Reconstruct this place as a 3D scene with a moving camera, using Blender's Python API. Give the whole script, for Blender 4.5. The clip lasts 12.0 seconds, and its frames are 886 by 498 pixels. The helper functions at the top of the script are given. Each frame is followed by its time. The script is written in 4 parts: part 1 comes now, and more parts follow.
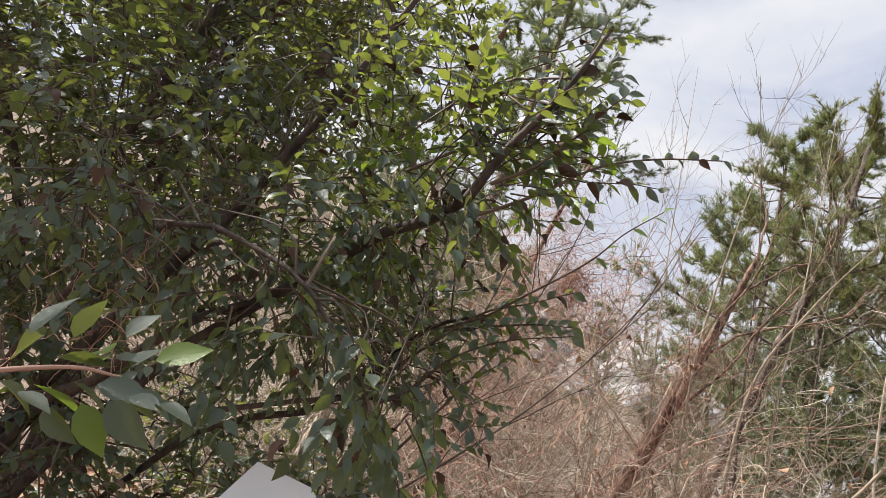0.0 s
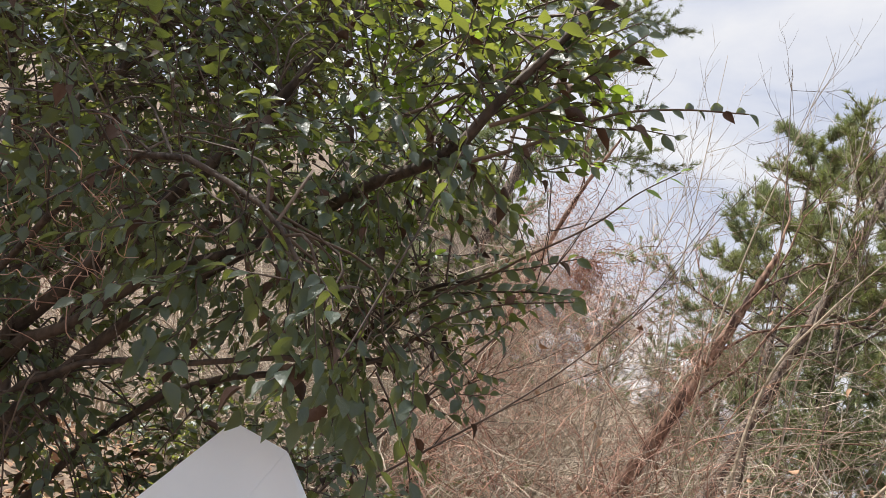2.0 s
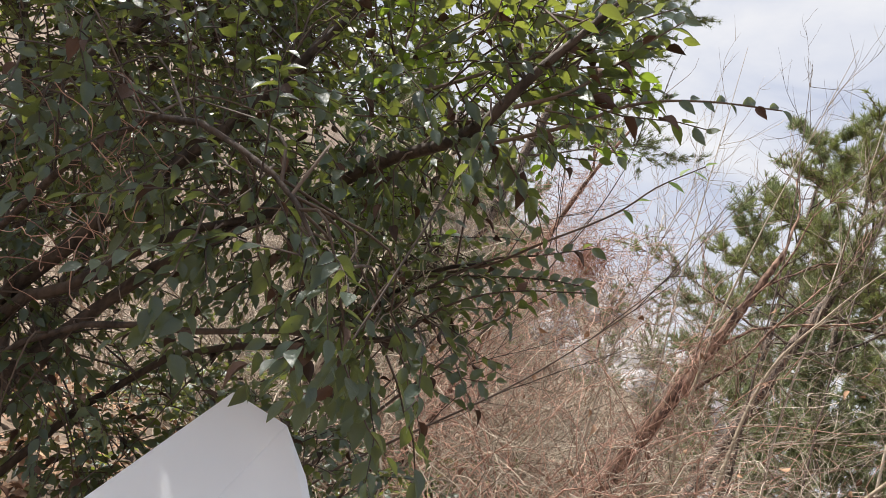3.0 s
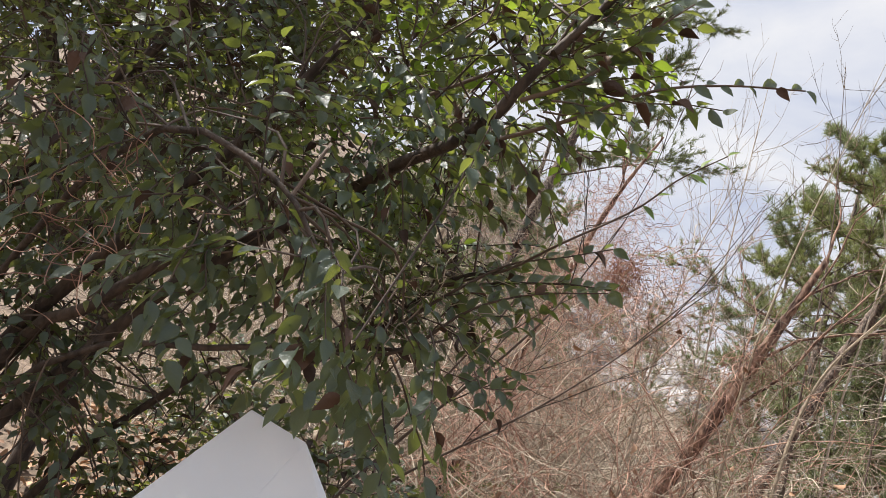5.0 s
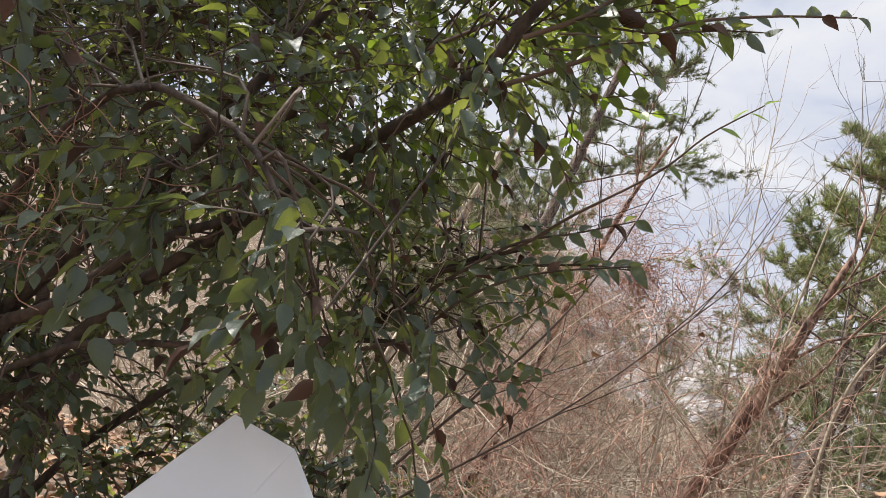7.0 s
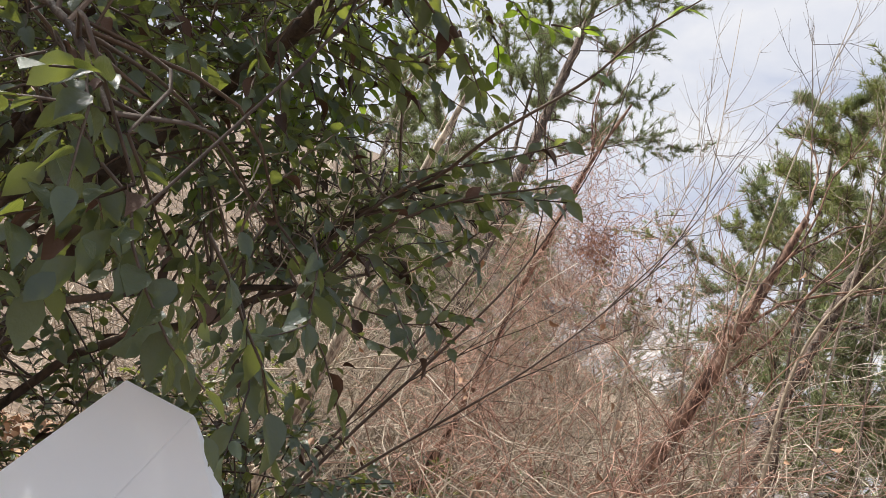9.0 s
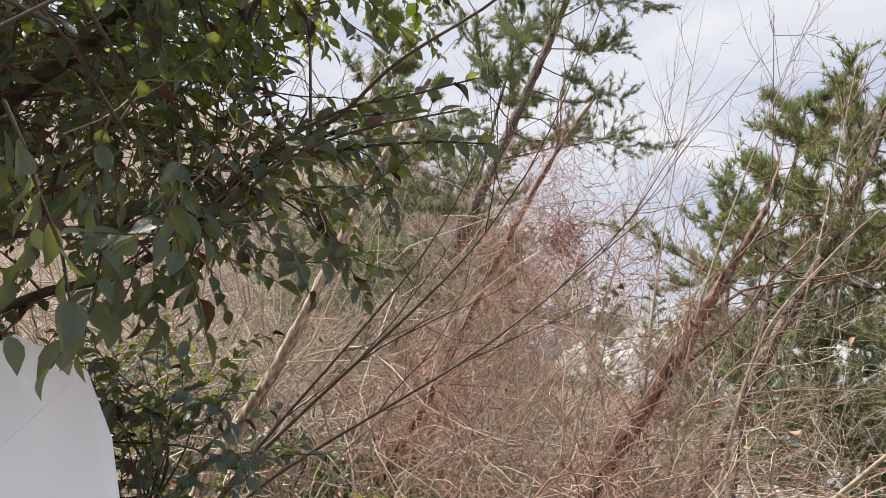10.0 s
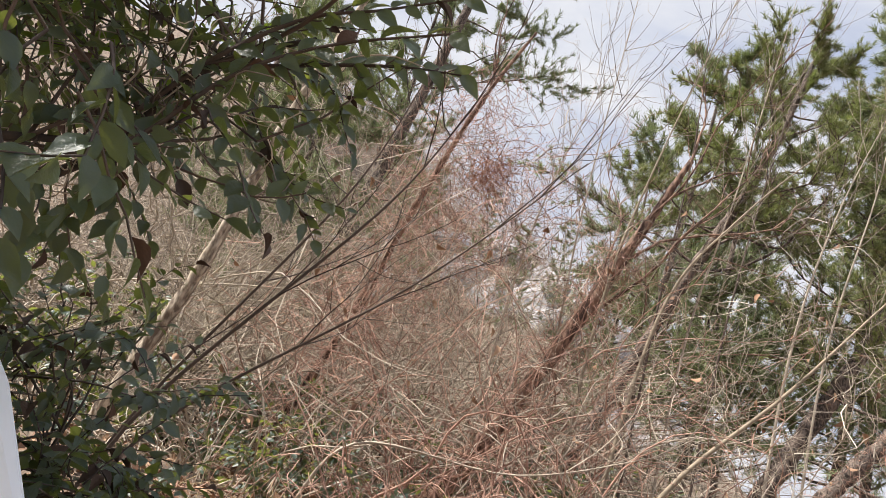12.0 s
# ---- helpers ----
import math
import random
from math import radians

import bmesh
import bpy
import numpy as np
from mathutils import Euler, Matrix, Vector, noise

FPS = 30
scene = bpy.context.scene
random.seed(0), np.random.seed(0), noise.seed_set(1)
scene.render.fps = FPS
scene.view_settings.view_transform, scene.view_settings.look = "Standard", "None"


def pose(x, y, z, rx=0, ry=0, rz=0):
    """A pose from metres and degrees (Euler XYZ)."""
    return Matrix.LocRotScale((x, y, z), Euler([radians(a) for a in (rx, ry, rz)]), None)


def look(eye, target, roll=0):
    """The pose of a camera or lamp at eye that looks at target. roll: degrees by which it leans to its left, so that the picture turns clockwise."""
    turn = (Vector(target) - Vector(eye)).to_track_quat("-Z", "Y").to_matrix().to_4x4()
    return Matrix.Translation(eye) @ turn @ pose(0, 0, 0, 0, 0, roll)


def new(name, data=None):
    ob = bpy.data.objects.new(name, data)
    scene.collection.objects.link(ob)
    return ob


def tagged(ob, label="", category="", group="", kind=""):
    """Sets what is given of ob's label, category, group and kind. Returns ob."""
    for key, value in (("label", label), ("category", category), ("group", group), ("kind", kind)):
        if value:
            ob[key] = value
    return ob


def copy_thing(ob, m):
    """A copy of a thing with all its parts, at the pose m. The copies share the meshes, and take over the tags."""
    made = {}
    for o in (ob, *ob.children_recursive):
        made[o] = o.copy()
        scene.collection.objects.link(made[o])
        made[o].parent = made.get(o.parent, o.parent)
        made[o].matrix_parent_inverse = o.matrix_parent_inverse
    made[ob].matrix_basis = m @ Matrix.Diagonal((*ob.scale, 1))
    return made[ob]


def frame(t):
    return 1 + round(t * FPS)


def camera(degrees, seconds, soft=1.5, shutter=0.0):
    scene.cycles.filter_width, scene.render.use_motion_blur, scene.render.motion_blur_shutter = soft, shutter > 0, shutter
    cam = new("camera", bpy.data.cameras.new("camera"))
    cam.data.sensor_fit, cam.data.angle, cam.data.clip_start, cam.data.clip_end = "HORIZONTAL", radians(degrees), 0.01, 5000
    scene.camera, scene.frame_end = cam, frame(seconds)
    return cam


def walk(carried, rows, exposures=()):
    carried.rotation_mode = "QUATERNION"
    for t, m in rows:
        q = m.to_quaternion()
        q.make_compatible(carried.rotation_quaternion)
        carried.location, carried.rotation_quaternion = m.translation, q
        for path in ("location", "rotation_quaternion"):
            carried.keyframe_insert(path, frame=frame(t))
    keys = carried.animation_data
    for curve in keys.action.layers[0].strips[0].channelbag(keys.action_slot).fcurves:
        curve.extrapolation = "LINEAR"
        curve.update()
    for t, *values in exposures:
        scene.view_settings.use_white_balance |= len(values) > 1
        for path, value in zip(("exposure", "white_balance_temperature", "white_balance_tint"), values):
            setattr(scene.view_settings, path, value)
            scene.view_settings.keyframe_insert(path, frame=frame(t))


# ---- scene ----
cam = camera(66.9, 12.0, 0.5)
PATH = [
    (0, 0.176, 0.289, 1.548, 113.13, -13.21, 8.76),
    (0.5, 0.218, 0.344, 1.530, 113.84, -13.05, 10.67),
    (1, 0.250, 0.376, 1.521, 113.88, -13.72, 11.63),
    (1.5, 0.238, 0.402, 1.524, 113.23, -14.94, 10.64),
    (2, 0.210, 0.434, 1.537, 112.09, -16.39, 9.00),
    (2.5, 0.188, 0.451, 1.547, 110.97, -17.92, 8.03),
    (3, 0.177, 0.455, 1.549, 110.48, -19.52, 7.87),
    (3.5, 0.175, 0.458, 1.549, 110.46, -20.43, 8.22),
    (3.7, 0.174, 0.459, 1.550, 110.51, -20.52, 8.28),
    (5.3, 0.229, 0.533, 1.535, 111.67, -18.33, 12.40),
    (5.5, 0.234, 0.545, 1.532, 111.68, -18.66, 12.93),
    (6, 0.197, 0.613, 1.524, 111.55, -19.29, 13.11),
    (6.5, 0.179, 0.665, 1.543, 111.56, -18.92, 13.26),
    (7, 0.207, 0.700, 1.537, 112.31, -17.62, 13.27),
    (7.2, 0.228, 0.721, 1.534, 112.57, -17.17, 13.07),
    (8.8, 0.249, 0.872, 1.534, 111.46, -15.22, 10.94),
    (9, 0.266, 0.889, 1.533, 111.68, -14.84, 11.15),
    (9.5, 0.350, 0.957, 1.493, 112.49, -14.19, 11.32),
    (10, 0.378, 1.006, 1.489, 112.31, -13.82, 9.45),
    (10.5, 0.336, 1.058, 1.504, 111.23, -13.65, 6.14),
    (11, 0.311, 1.091, 1.523, 109.58, -13.79, 3.41),
    (11.5, 0.291, 1.102, 1.531, 108.43, -14.28, 1.59),
    (12, 0.275, 1.093, 1.531, 108.43, -15.23, 0.95),
]
walk(cam, [(t, pose(*p)) for t, *p in PATH], [(0.0, 0.93), (12.0, 0.93)])


# ---- world and sun ----
SUN_FROM = Vector((-0.55, -0.12, 0.83)).normalized()
world = bpy.data.worlds.new("sky")
scene.world = world
world.use_nodes = True
wn, wl = world.node_tree.nodes, world.node_tree.links
wn.clear()
sky = wn.new("ShaderNodeTexSky")
sky.sky_type = 'NISHITA'
sky.sun_disc = False
sky.sun_elevation = math.asin(SUN_FROM.z)
sky.sun_rotation = math.atan2(SUN_FROM.x, SUN_FROM.y)
coord = wn.new("ShaderNodeTexCoord")
stretch = wn.new("ShaderNodeMapping")
stretch.inputs["Scale"].default_value = (1.0, 1.0, 2.4)
cloud = wn.new("ShaderNodeTexNoise")
cloud.inputs["Scale"].default_value = 2.2
cloud.inputs["Detail"].default_value = 7.0
cloud.inputs["Roughness"].default_value = 0.55
cloud.inputs["Distortion"].default_value = 0.4
tone = wn.new("ShaderNodeValToRGB")
tone.color_ramp.elements[0].position, tone.color_ramp.elements[0].color = 0.36, (0.60, 0.66, 0.83, 1)
tone.color_ramp.elements[1].position, tone.color_ramp.elements[1].color = 0.64, (0.96, 0.96, 0.99, 1)
cover = wn.new("ShaderNodeMapRange")
cover.inputs["From Min"].default_value, cover.inputs["From Max"].default_value = 0.28, 0.46
cover.inputs["To Min"].default_value, cover.inputs["To Max"].default_value = 0.72, 0.97
blue = wn.new("ShaderNodeBackground")
blue.inputs["Strength"].default_value = 0.09
grey = wn.new("ShaderNodeBackground")
grey.inputs["Strength"].default_value = 0.50
mixed = wn.new("ShaderNodeMixShader")
wout = wn.new("ShaderNodeOutputWorld")
wl.new(coord.outputs["Generated"], stretch.inputs["Vector"])
wl.new(stretch.outputs["Vector"], cloud.inputs["Vector"])
wl.new(cloud.outputs["Fac"], tone.inputs["Fac"])
wl.new(cloud.outputs["Fac"], cover.inputs["Value"])
wl.new(sky.outputs["Color"], blue.inputs["Color"])
wl.new(tone.outputs["Color"], grey.inputs["Color"])
wl.new(cover.outputs["Result"], mixed.inputs["Fac"])
wl.new(blue.outputs["Background"], mixed.inputs[1])
wl.new(grey.outputs["Background"], mixed.inputs[2])
wl.new(mixed.outputs["Shader"], wout.inputs["Surface"])

sun = new("sun", bpy.data.lights.new("sun", 'SUN'))
sun.data.energy, sun.data.angle, sun.data.color = 5.0, radians(1.2), (1.0, 0.95, 0.88)
sun.matrix_world = look(SUN_FROM * 60, (0, 0, 0))

# ---- materials ----
def shader(name, dark, light, rough=0.8, scale=12.0, bump=0.3, island=0.0, each=0.0, through_colour=None, through_share=0.3,
           stretch_z=1.0, spec=0.5, third=None):
    """A procedural surface: two scales of noise between two colours, variation per piece, fine relief, and light passing through for leaves."""
    m = bpy.data.materials.new(name)
    m.use_nodes = True
    n, l = m.node_tree.nodes, m.node_tree.links
    n.clear()
    out, p = n.new("ShaderNodeOutputMaterial"), n.new("ShaderNodeBsdfPrincipled")
    tc, mp = n.new("ShaderNodeTexCoord"), n.new("ShaderNodeMapping")
    mp.inputs["Scale"].default_value = (1, 1, stretch_z)
    a, b = n.new("ShaderNodeTexNoise"), n.new("ShaderNodeTexNoise")
    a.inputs["Scale"].default_value, a.inputs["Detail"].default_value = scale * 0.17, 4
    b.inputs["Scale"].default_value, b.inputs["Detail"].default_value = scale, 6
    l.new(tc.outputs["Object"], mp.inputs["Vector"])
    l.new(mp.outputs["Vector"], a.inputs["Vector"])
    l.new(mp.outputs["Vector"], b.inputs["Vector"])
    add = n.new("ShaderNodeMath")
    add.operation = 'MULTIPLY_ADD'
    add.inputs[1].default_value = 0.38
    l.new(a.outputs["Fac"], add.inputs[0])
    half = n.new("ShaderNodeMath")
    half.operation = 'MULTIPLY'
    half.inputs[1].default_value = 0.62
    l.new(b.outputs["Fac"], half.inputs[0])
    l.new(half.outputs[0], add.inputs[2])
    last = add.outputs[0]
    for share, node, socket in ((island, "ShaderNodeNewGeometry", "Random Per Island"), (each, "ShaderNodeObjectInfo", "Random")):
        if share:
            src = n.new(node)
            lerp = n.new("ShaderNodeMix")
            lerp.inputs[0].default_value = share
            l.new(last, lerp.inputs[2])
            l.new(src.outputs[socket], lerp.inputs[3])
            last = lerp.outputs[0]
    ramp = n.new("ShaderNodeValToRGB")
    span = 0.5 * max(island, each)
    ramp.color_ramp.elements[0].position, ramp.color_ramp.elements[0].color = 0.41 - span * 0.8, (*dark, 1)
    ramp.color_ramp.elements[1].position, ramp.color_ramp.elements[1].color = 0.59 + span * 0.7, (*light, 1)
    if third:
        e = ramp.color_ramp.elements.new(0.97)
        e.color = (*third, 1)
    l.new(last, ramp.inputs["Fac"])
    l.new(ramp.outputs["Color"], p.inputs["Base Color"])
    p.inputs["Roughness"].default_value = rough
    p.inputs["Specular IOR Level"].default_value = spec
    if bump:
        bp = n.new("ShaderNodeBump")
        bp.inputs["Strength"].default_value, bp.inputs["Distance"].default_value = bump, 0.02
        l.new(b.outputs["Fac"], bp.inputs["Height"])
        l.new(bp.outputs["Normal"], p.inputs["Normal"])
    if through_colour:
        t, mx = n.new("ShaderNodeBsdfTranslucent"), n.new("ShaderNodeMixShader")
        t.inputs["Color"].default_value = (*through_colour, 1)
        mx.inputs[0].default_value = through_share
        l.new(p.outputs["BSDF"], mx.inputs[1])
        l.new(t.outputs["BSDF"], mx.inputs[2])
        l.new(mx.outputs["Shader"], out.inputs["Surface"])
    else:
        l.new(p.outputs["BSDF"], out.inputs["Surface"])
    return m


LEAF = shader("evergreen_leaf", (0.016, 0.038, 0.039), (0.060, 0.097, 0.080), 0.42, 60, 0.25, spec=0.7, island=0.55, through_colour=(0.36, 0.41, 0.06), through_share=0.30)
LEAF_ONE = shader("evergreen_leaf_single", (0.016, 0.038, 0.039), (0.060, 0.097, 0.080), 0.42, 60, 0.25, spec=0.7, each=0.55, through_colour=(0.36, 0.41, 0.06), through_share=0.30)
YOUNG = shader("young_leaf", (0.06, 0.12, 0.03), (0.14, 0.22, 0.05), 0.4, 60, 0.15, each=0.5, through_colour=(0.30, 0.42, 0.04), through_share=0.42)
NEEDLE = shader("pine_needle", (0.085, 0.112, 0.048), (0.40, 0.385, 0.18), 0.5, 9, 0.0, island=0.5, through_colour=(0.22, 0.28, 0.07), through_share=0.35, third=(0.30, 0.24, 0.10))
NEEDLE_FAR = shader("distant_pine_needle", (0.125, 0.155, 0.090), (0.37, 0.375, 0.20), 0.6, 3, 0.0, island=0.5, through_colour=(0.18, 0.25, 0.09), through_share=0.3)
# yellow-green copy of the shrub's leaf, sunlight put into its colour
SUNLIT_MASS = shader("leaf_tinted_sunlit", (0.06, 0.12, 0.03), (0.14, 0.22, 0.05), 0.4, 60, 0.15, island=0.5, through_colour=(0.30, 0.42, 0.04), through_share=0.42)
BROWN_MASS = shader("shrivelled_leaf", (0.035, 0.020, 0.015), (0.11, 0.060, 0.038), 0.75, 50, 0.3, island=0.6)
BARK_SHRUB = shader("shrub_bark", (0.028, 0.021, 0.018), (0.085, 0.063, 0.05), 0.85, 45, 0.6, stretch_z=0.35)
BARK_PINE = shader("pine_bark", (0.040, 0.030, 0.026), (0.23, 0.175, 0.145), 0.92, 60, 1.0, stretch_z=0.4)
BARK_RED = shader("vine_covered_bark", (0.075, 0.044, 0.034), (0.32, 0.20, 0.145), 0.92, 30, 1.0, stretch_z=0.4)
BARK_PALE = shader("pale_bark", (0.16, 0.12, 0.09), (0.62, 0.53, 0.42), 0.85, 40, 1.0, stretch_z=0.3)
TWIG = shader("dry_twig", (0.130, 0.100, 0.078), (0.60, 0.515, 0.41), 0.8, 20, 0.2, island=0.75)
TWIG_RED = shader("reddish_vine", (0.16, 0.080, 0.060), (0.57, 0.355, 0.27), 0.8, 20, 0.2, island=0.75)
RUST = shader("rust_brown_vine", (0.18, 0.075, 0.048), (0.42, 0.21, 0.135), 0.85, 20, 0.2, island=0.7)
TWIG_DARK = shader("dark_stem", (0.045, 0.032, 0.028), (0.15, 0.11, 0.085), 0.8, 30, 0.3, island=0.4)
TWIG_OLIVE = shader("olive_stem", (0.13, 0.102, 0.075), (0.38, 0.31, 0.22), 0.75, 25, 0.3, island=0.4)
SOIL = shader("hillside_soil", (0.085, 0.060, 0.043), (0.22, 0.16, 0.115), 0.95, 16, 0.8)
LITTER = shader("fallen_leaf", (0.15, 0.075, 0.045), (0.46, 0.29, 0.18), 0.85, 40, 0.2, island=0.85)
STRAW = shader("dry_grass", (0.22, 0.14, 0.075), (0.52, 0.40, 0.25), 0.8, 30, 0.0, island=0.7)
ROCK = shader("pale_rock", (0.22, 0.21, 0.215), (0.46, 0.44, 0.45), 0.9, 3, 0.8)
CARD = shader("white_board", (0.86, 0.91, 0.97), (0.89, 0.93, 0.98), 0.55, 6, 0.05)
PLASTER = shader("white_plaster", (0.62, 0.60, 0.60), (0.80, 0.79, 0.78), 0.85, 2, 0.1)
ROOF = shader("clay_roof", (0.34, 0.25, 0.22), (0.50, 0.38, 0.33), 0.85, 4, 0.3)
PANE = shader("window_pane", (0.03, 0.04, 0.05), (0.06, 0.07, 0.09), 0.08, 2, 0.0)
WOODPALE = shader("weathered_stake", (0.20, 0.16, 0.12), (0.42, 0.35, 0.27), 0.85, 30, 0.4, stretch_z=0.3)

# ---- mesh helpers ----
RNG = np.random.default_rng(7)


def mesh_of(name, verts, loops, sizes, material, smooth=True):
    """A mesh from arrays of corners, corner numbers and numbers of corners a face."""
    me = bpy.data.meshes.new(name)
    verts, loops, sizes = np.asarray(verts, np.float32), np.asarray(loops, np.int32).ravel(), np.asarray(sizes, np.int32)
    me.vertices.add(len(verts))
    me.vertices.foreach_set("co", verts.ravel())
    me.loops.add(len(loops))
    me.loops.foreach_set("vertex_index", loops)
    me.polygons.add(len(sizes))
    me.polygons.foreach_set("loop_start", np.concatenate(([0], np.cumsum(sizes)[:-1])).astype(np.int32))
    me.polygons.foreach_set("use_smooth", np.full(len(sizes), smooth))
    me.update(calc_edges=True)
    me.materials.append(material)
    return me


def thing(name, base, label, category, group=""):
    ob = new(name)
    ob.location = base
    ob.empty_display_size = 0.1
    return tagged(ob, label, category, group)


def under(ob, parent):
    """Hangs ob, built in the world's coordinates, under parent."""
    ob.parent = parent
    if parent.type == 'EMPTY':
        ob.matrix_parent_inverse = Matrix.Translation(-parent.location)
    return ob


def part(name, mesh, parent, label="", kind=""):
    return tagged(under(new(name, mesh), parent), label, kind=kind)


def unit(v):
    v = np.asarray(v, float)
    return v / np.maximum(np.linalg.norm(v, axis=-1, keepdims=True), 1e-9)


def bend(points, steps):
    """A smooth line through the points (Catmull-Rom)."""
    p = np.asarray(points, float)
    if len(p) < 3:
        s = np.linspace(0, 1, steps)[:, None]
        return p[0] * (1 - s) + p[-1] * s
    q = np.vstack((2 * p[0] - p[1], p, 2 * p[-1] - p[-2]))
    u = np.linspace(0, len(p) - 1.0001, steps)
    i, f = u.astype(int), (u % 1)[:, None]
    a, b, c, d = q[i], q[i + 1], q[i + 2], q[i + 3]
    return 0.5 * (2 * b + (c - a) * f + (2 * a - 5 * b + 4 * c - d) * f ** 2 + (3 * b - a - 3 * c + d) * f ** 3)


def tubes(lines, sides=4):
    """Corners and faces of round stems along lines: pairs of points and radii."""
    vs, ls, at = [], [], 0
    ang = np.linspace(0, 2 * np.pi, sides, endpoint=False)
    ca, sa = np.cos(ang)[None, :, None], np.sin(ang)[None, :, None]
    quad = np.arange(sides)
    nxt = (quad + 1) % sides
    for pts, rad in lines:
        k = len(pts)
        tan = unit(np.gradient(pts, axis=0))
        ref = np.array((0.31, 0.2, 0.93)) if abs(tan[:, 2]).mean() < 0.8 else np.array((0.95, 0.3, 0.1))
        u = unit(np.cross(tan, ref))
        v = np.cross(tan, u)
        vs.append((pts[:, None] + (u[:, None] * ca + v[:, None] * sa) * np.asarray(rad)[:, None, None]).reshape(-1, 3))
        row = at + np.arange(k - 1)[:, None] * sides
        ls.append(np.stack((row + quad, row + nxt, row + nxt + sides, row + quad + sides), -1).reshape(-1, 4))
        at += k * sides
    return np.vstack(vs), np.vstack(ls)


def stems(name, lines, material, parent, label="", sides=4, kind=""):
    v, q = tubes(lines, sides)
    return part(name, mesh_of(name, v, q, np.full(len(q), 4), material), parent, label, kind)


def taper(r0, r1, k, power=1.0):
    return r1 + (r0 - r1) * (1 - np.linspace(0, 1, k)) ** power


def wander(start, way, length, k, wild=0.25, pull=(0, 0, 0)):
    """A line that wanders on from start, pulled a little along pull at every step."""
    d, p, out = unit(way), np.asarray(start, float), []
    step = length / (k - 1)
    for _ in range(k):
        out.append(p)
        d = unit(d + RNG.normal(0, wild, 3) / math.sqrt(k) * 1.6 + np.asarray(pull) / k)
        p = p + d * step
    return np.array(out)


def rough_trunk(points, r0, r1, k, sides, uneven=0.12):
    """A trunk with an uneven, furrowed outline."""
    pts = bend(points, k)
    v, q = tubes([(pts, taper(r0, r1, k, 0.9))], sides)
    mid = np.repeat(pts, sides, axis=0)
    wob = np.array([noise.noise(Vector(c) * (0.9 / max(r0, 0.02)) * 0.35) * 0.6 + noise.noise(Vector((c[0] * 30, c[1] * 30, c[2] * 12))) * 0.7 for c in v])
    return mid + (v - mid) * (1 + uneven * wob[:, None] * 1.6), q


# The outline of a leaf: stations along the midrib and half widths.
LEAF_S = np.array((0.0, 0.16, 0.38, 0.60, 0.82, 1.0))
LEAF_W = np.array((0.0, 0.185, 0.272, 0.238, 0.110, 0.0))


def leaf_shape(fold=0.10, curl=0.16):
    rows = [(0.0, 0.0, 0.0)]
    for s, w in zip(LEAF_S[1:-1], LEAF_W[1:-1]):
        z = -curl * s * s
        rows += [(-w, s, z + fold * w / 0.26), (0.0, s, z), (w, s, z + fold * w / 0.26)]
    rows.append((0.0, 1.0, -curl))
    loops, sizes = [0, 2, 1, 0, 3, 2], [3, 3]
    for i in range(3):
        a = 1 + 3 * i
        loops += [a, a + 1, a + 4, a + 3, a + 1, a + 2, a + 5, a + 4]
        sizes += [4, 4]
    loops += [10, 11, 13, 11, 12, 13]
    sizes += [3, 3]
    return np.array(rows), np.array(loops), np.array(sizes)


def lay(shape, origin, way, normal, size):
    """Copies of one shape, laid at origins along ways, as one set of corners and faces."""
    v, loops, sizes = shape
    y = unit(way)
    x = unit(np.cross(y, normal))
    z = np.cross(x, y)
    n, k = len(origin), len(v)
    out = origin[:, None] + size[:, None, None] * (v[None, :, :1] * x[:, None] + v[None, :, 1:2] * y[:, None] + v[None, :, 2:] * z[:, None])
    return out.reshape(-1, 3), (np.tile(loops, n).reshape(n, -1) + (np.arange(n) * k)[:, None]).ravel(), np.tile(sizes, n)


def ground_height(x, y):
    ss = lambda u: (lambda c: c * c * (3 - 2 * c))(np.clip(u, 0, 1))
    bank = 1.05 * ss((y - 1.5) / 3.6) * (1 - 0.55 * ss((x - 0.5) / 5.0)) + 0.25 * ss((-x - 1.0) / 3)
    hill = 19.0 * ss((y - 8) / 50) * (1 - 0.80 * ss((x - 1) / 17.0)) * (1 - ss((y - 90) / 300))
    hill = hill + 7.0 * ss((-x - 1) / 12) * ss((y - 7) / 18) * (1 - ss((y - 90) / 300)) * (1 - ss((-x - 60) / 200))
    side = 5.0 * ss((-x - 6) / 30) * (1 - ss((-x - 60) / 200)) - 4.0 * ss((x - 9) / 30) * ss((y + 30) / 40)
    return bank + hill + side + 0.05 * np.sin(x * 1.7 + 0.6) * np.sin(y * 1.3)

# ---- ground ----
def ground():
    near = np.linspace(-12, 12, 97)
    far = np.array((16, 22, 30, 42, 60, 90, 140, 230, 400, 800, 1600, 3000.0))
    xs = np.concatenate((-far[::-1], near, far))
    ys = np.concatenate((-far[::-1], near + 4, far + 6))
    gx, gy = np.meshgrid(xs, ys)
    gz = ground_height(gx, gy)
    close = (abs(gx) < 12) & (gy > -8) & (gy < 16)
    gz = gz + close * RNG.normal(0, 0.018, gx.shape)
    nx, ny = len(xs), len(ys)
    i = (np.arange(ny - 1)[:, None] * nx + np.arange(nx - 1)).ravel()
    q = np.stack((i, i + 1, i + nx + 1, i + nx), -1)
    ob = new("ground", mesh_of("ground", np.stack((gx, gy, gz), -1).reshape(-1, 3), q, np.full(len(q), 4), SOIL))
    tagged(ob, "brown hillside soil under dead leaves and dry grass", "ground", kind="structure")


ground()


def scatter(n, x0, x1, y0, y1):
    x, y = RNG.uniform(x0, x1, n), RNG.uniform(y0, y1, n)
    return np.stack((x, y, ground_height(x, y)), -1)


